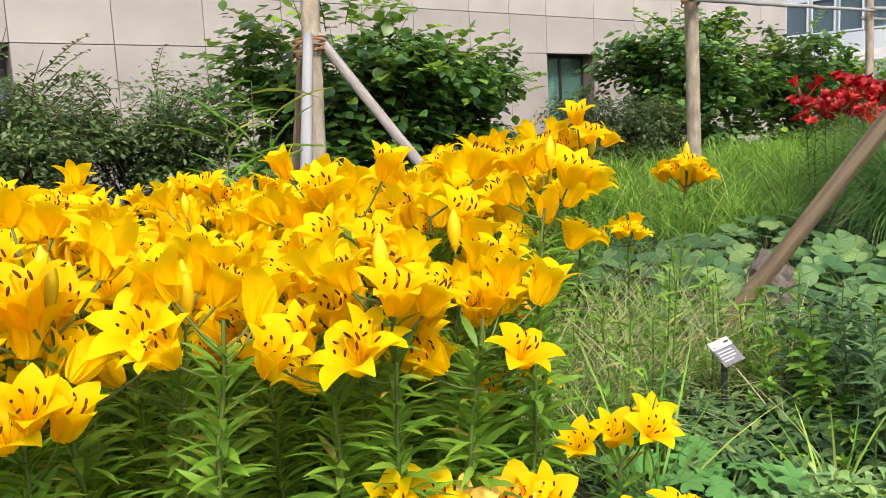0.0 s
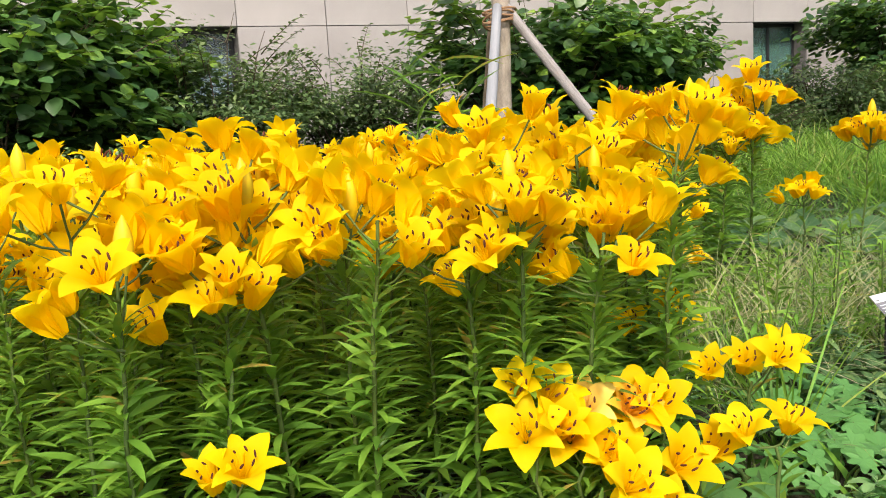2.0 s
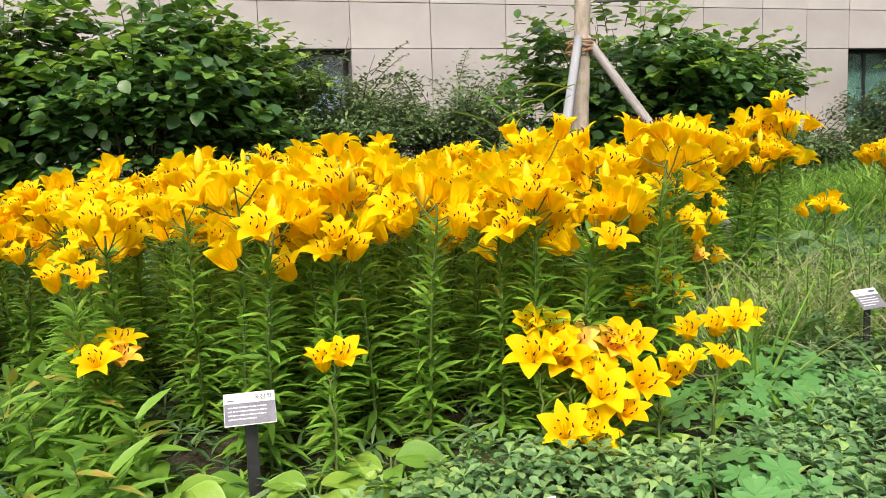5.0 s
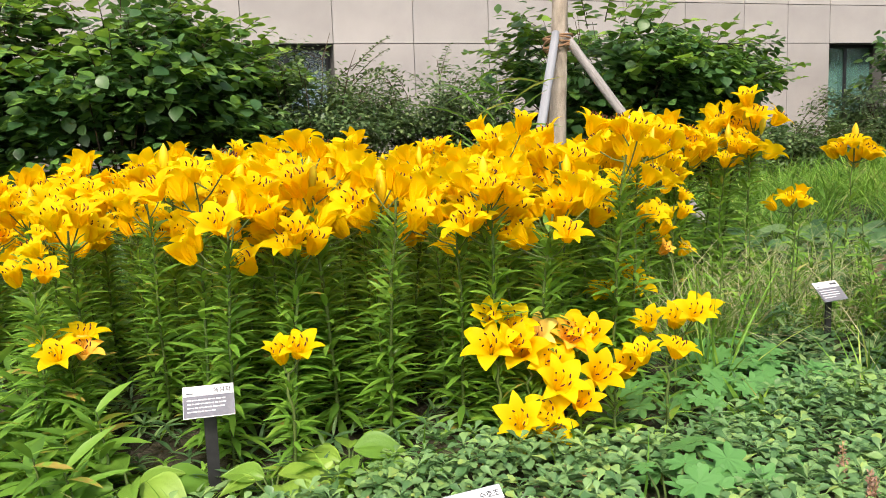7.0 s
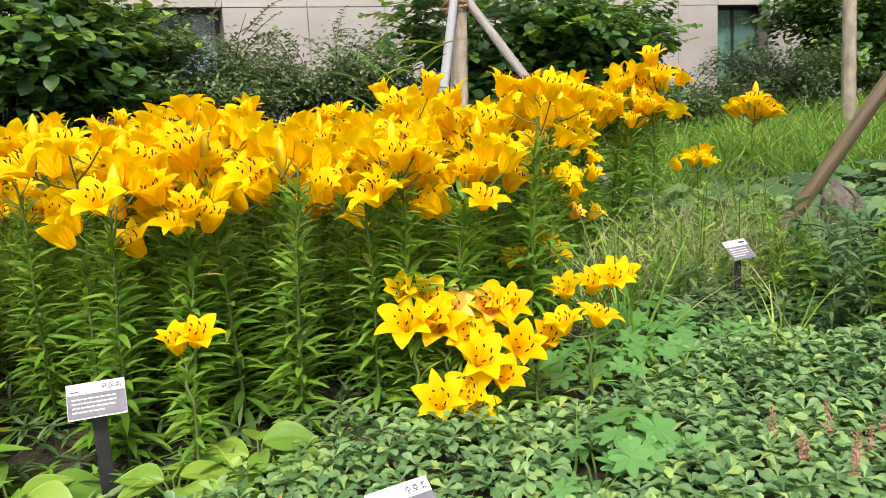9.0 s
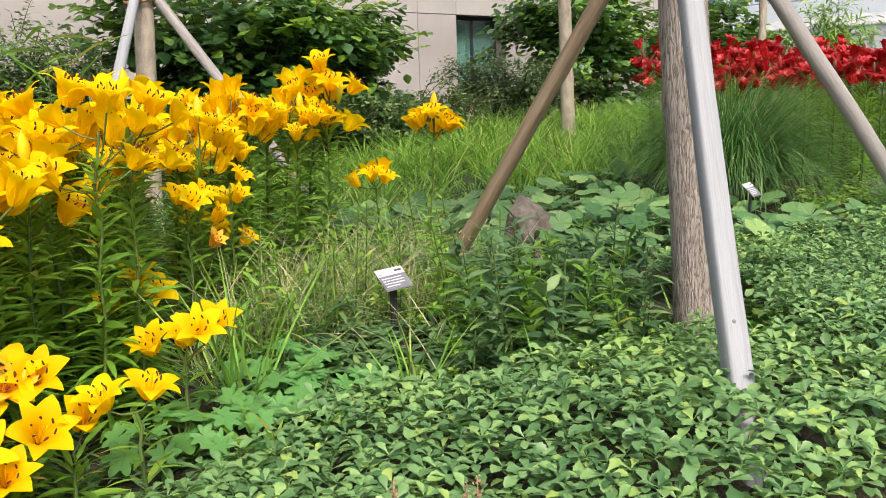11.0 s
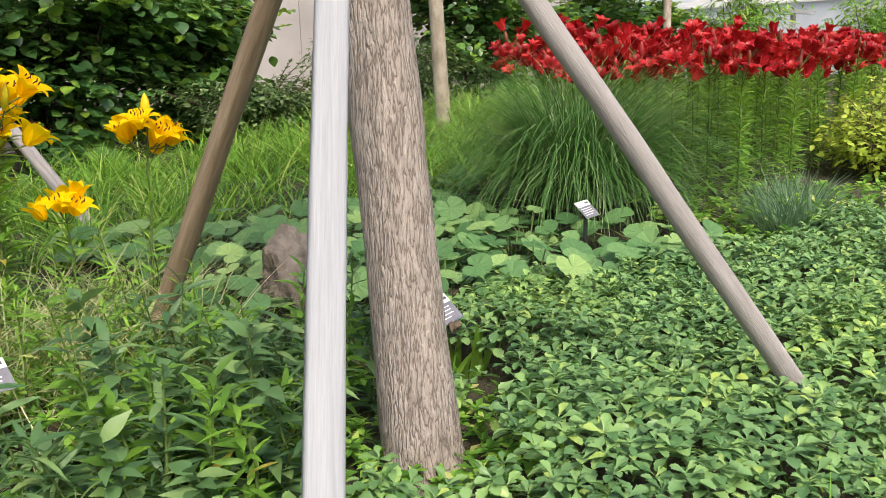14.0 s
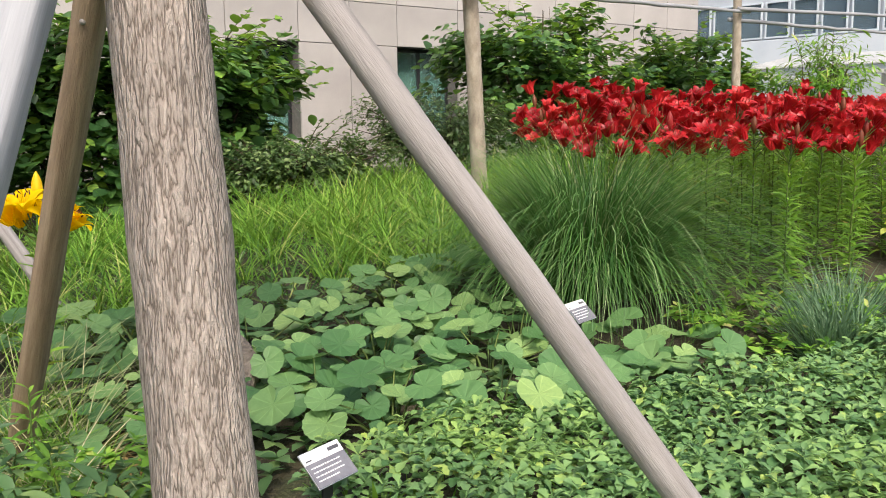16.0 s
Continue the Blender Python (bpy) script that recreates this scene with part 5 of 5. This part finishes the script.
for _q, (_x, _y, _h) in enumerate(((3.12, 5.25, 1.35), (3.28, 5.35, 1.2), (3.02, 5.4, 1.1))):
    weed(_x, _y, _h, 20, 0.40, "tall reed with long arching narrow leaves", 880 + _q, 0.05, (0.30, 0.42), M_LILY)


# ---- plant signs ----
def sign(x, y, z, yaw, title, label, tilt=46, size=(0.145, 0.105), seed=0):
    e = empty("plant_sign", pose(x, y, gz(x, y), 0, 0, yaw), label, "sign", "plant signs")
    h = z - gz(x, y)
    part("post", box(bmesh.new(), -0.018, 0.018, 0.004, 0.012, -0.08, h, 0.002), M_BLACK, e, "flat black metal post")
    w, d = size
    pl = part("plate", box(bmesh.new(), -w / 2, w / 2, -d / 2, d / 2, -0.004, 0.0, 0.0015), M_PLATE, e, "tilted metal plate")
    pl.matrix_basis = pose(0, 0, h, 90 - tilt)
    part("white_panel", box(bmesh.new(), -w / 2 + 0.002, w / 2 - 0.002, d / 2 - 0.034, d / 2 - 0.002, 0.0002, 0.0012), M_WHITE, pl)
    part("grey_panel", box(bmesh.new(), -w / 2 + 0.002, w / 2 - 0.002, -d / 2 + 0.002, d / 2 - 0.0345, 0.0002, 0.0012), M_GREY, pl)
    r = np.random.default_rng(seed)
    for q in range(4):
        yy = d / 2 - 0.048 - 0.0125 * q
        x0 = -w / 2 + 0.012
        while x0 < w / 2 - 0.03:
            ln = r.uniform(0.005, 0.016)
            part("text_bar", box(bmesh.new(), x0, min(x0 + ln, w / 2 - 0.012), yy - 0.0017, yy + 0.0017, 0.0012, 0.0016), M_WHITE, pl)
            x0 += ln + 0.0025
            if q == 3 and x0 > 0.01:
                break
    part("text_bar", box(bmesh.new(), -w / 2 + 0.01, -w / 2 + 0.03, d / 2 - 0.028, d / 2 - 0.024, 0.0012, 0.0016), M_INK, pl)
    if title:
        c = bpy.data.curves.new("title", "FONT")
        c.body, c.size, c.align_x = title, 0.019, "RIGHT"
        c.extrude, c.offset = 0.0003, 0.0003
        c.materials.append(M_INK)
        t = new("title", c)
        t.parent, t.matrix_basis = pl, pose(w / 2 - 0.008, d / 2 - 0.026, 0.0016)
    else:
        part("text_bar", box(bmesh.new(), w / 2 - 0.05, w / 2 - 0.01, d / 2 - 0.022, d / 2 - 0.012, 0.0012, 0.0016), M_INK, pl)


sign(0.87, 1.94, 0.322, -4, "옥잠화", "white and grey plant sign on a black post among hostas", seed=1)
sign(3.566, 2.43, 0.311, 6, "", "white and grey plant sign on a black post in wild grass", seed=2)
sign(4.829, 1.93, 0.322, 16, "", "white and grey plant sign on a black post beside a trunk", seed=3)
sign(6.42, 2.53, 0.385, 12, "", "small plant sign on a black post before tall grass", seed=4)
sign(1.38, 1.10, 0.245, 8, "수호초", "white and grey plant sign on a black post in groundcover", seed=5)


def rock(x, y, s, label, seed):
    r = np.random.default_rng(seed)
    bm = bmesh.new()
    bmesh.ops.create_icosphere(bm, subdivisions=4, radius=1.0)
    for v in bm.verts:
        n = noise.fractal(v.co * 1.3 + Vector((seed, 0, 0)), 1.0, 2.0, 5)
        v.co = v.co * (1 + 0.35 * n)
        v.co = Vector((v.co.x * s[0], v.co.y * s[1], v.co.z * s[2]))
    me = bpy.data.meshes.new("rock")
    bm.to_mesh(me)
    bm.free()
    me.materials.append(M_ROCK)
    o = new("rock", me)
    o.matrix_world = pose(x, y, gz(x, y) + s[2] * 0.35, 0, 0, 40)
    tagged(o, label, "rock")


rock(5.04, 3.12, (0.19, 0.15, 0.25), "brown weathered rock among round leaves", 4)
rock(3.72, 1.78, (0.12, 0.08, 0.06), "small grey-brown stone in groundcover", 9)

blades("straw", scatter([(4.1, 2.6), (4.6, 2.6), (4.7, 3.1), (4.2, 3.1)], 420, 83, 0.03), (0.1, 0.25), (50, 88), M_DRY, "flattened dry straw at the foot of a stake", 84, 0.6)


def plume(x, y, h, seed):
    r = np.random.default_rng(seed)
    e = empty("dry_plume", pose(x, y, gz(x, y) - 0.01), "spent pinkish-brown flower spike in groundcover", "plant", "spent flower spikes")
    tip = np.array([r.uniform(-0.03, 0.03), r.uniform(-0.03, 0.03), h])
    V, F = tube([tip * 0, tip * 0.5, tip], [0.002, 0.0018, 0.001], 5)
    mesh_obj("stem", V, F, M_DRY, e)
    n = 90
    k = r.uniform(0.5, 1.0, n)
    pos = tip * k[:, None] + r.normal(0, 0.004, (n, 3))
    V, F = spread(SMALL, pos, around(n, 10, 70, r), around(n, 0, 90, r), r.uniform(0.010, 0.022, n) * (1.4 - k))
    mesh_obj("spike", V, F, M_HUSK, e)


M_HUSK = leafy("pink_brown_husk", [(0.0, (0.28, 0.15, 0.10)), (1.0, (0.48, 0.31, 0.23))], (0.6, 0.4, 0.3), 0.2, 0.8)
for _q in range(14):
    plume(2.50 + _r.uniform(-0.17, 0.17), 0.97 + _r.uniform(-0.10, 0.12), _r.uniform(0.16, 0.27), 900 + _q)

_pts = scatter([(0.6, 1.3), (1.6, 1.3), (2.2, 1.6), (1.6, 1.8), (0.8, 1.6)], 26, 81, 0.10)
V_, F_ = spread(OVAL, _pts, around(26, -10, 20, _r), around(26, 50, 90, _r), _r.uniform(0.03, 0.07, 26))
tagged(mesh_obj("fallen_leaves", V_, F_, M_DRY), "dry brown leaves lying on groundcover", "leaves", "", "stuff")
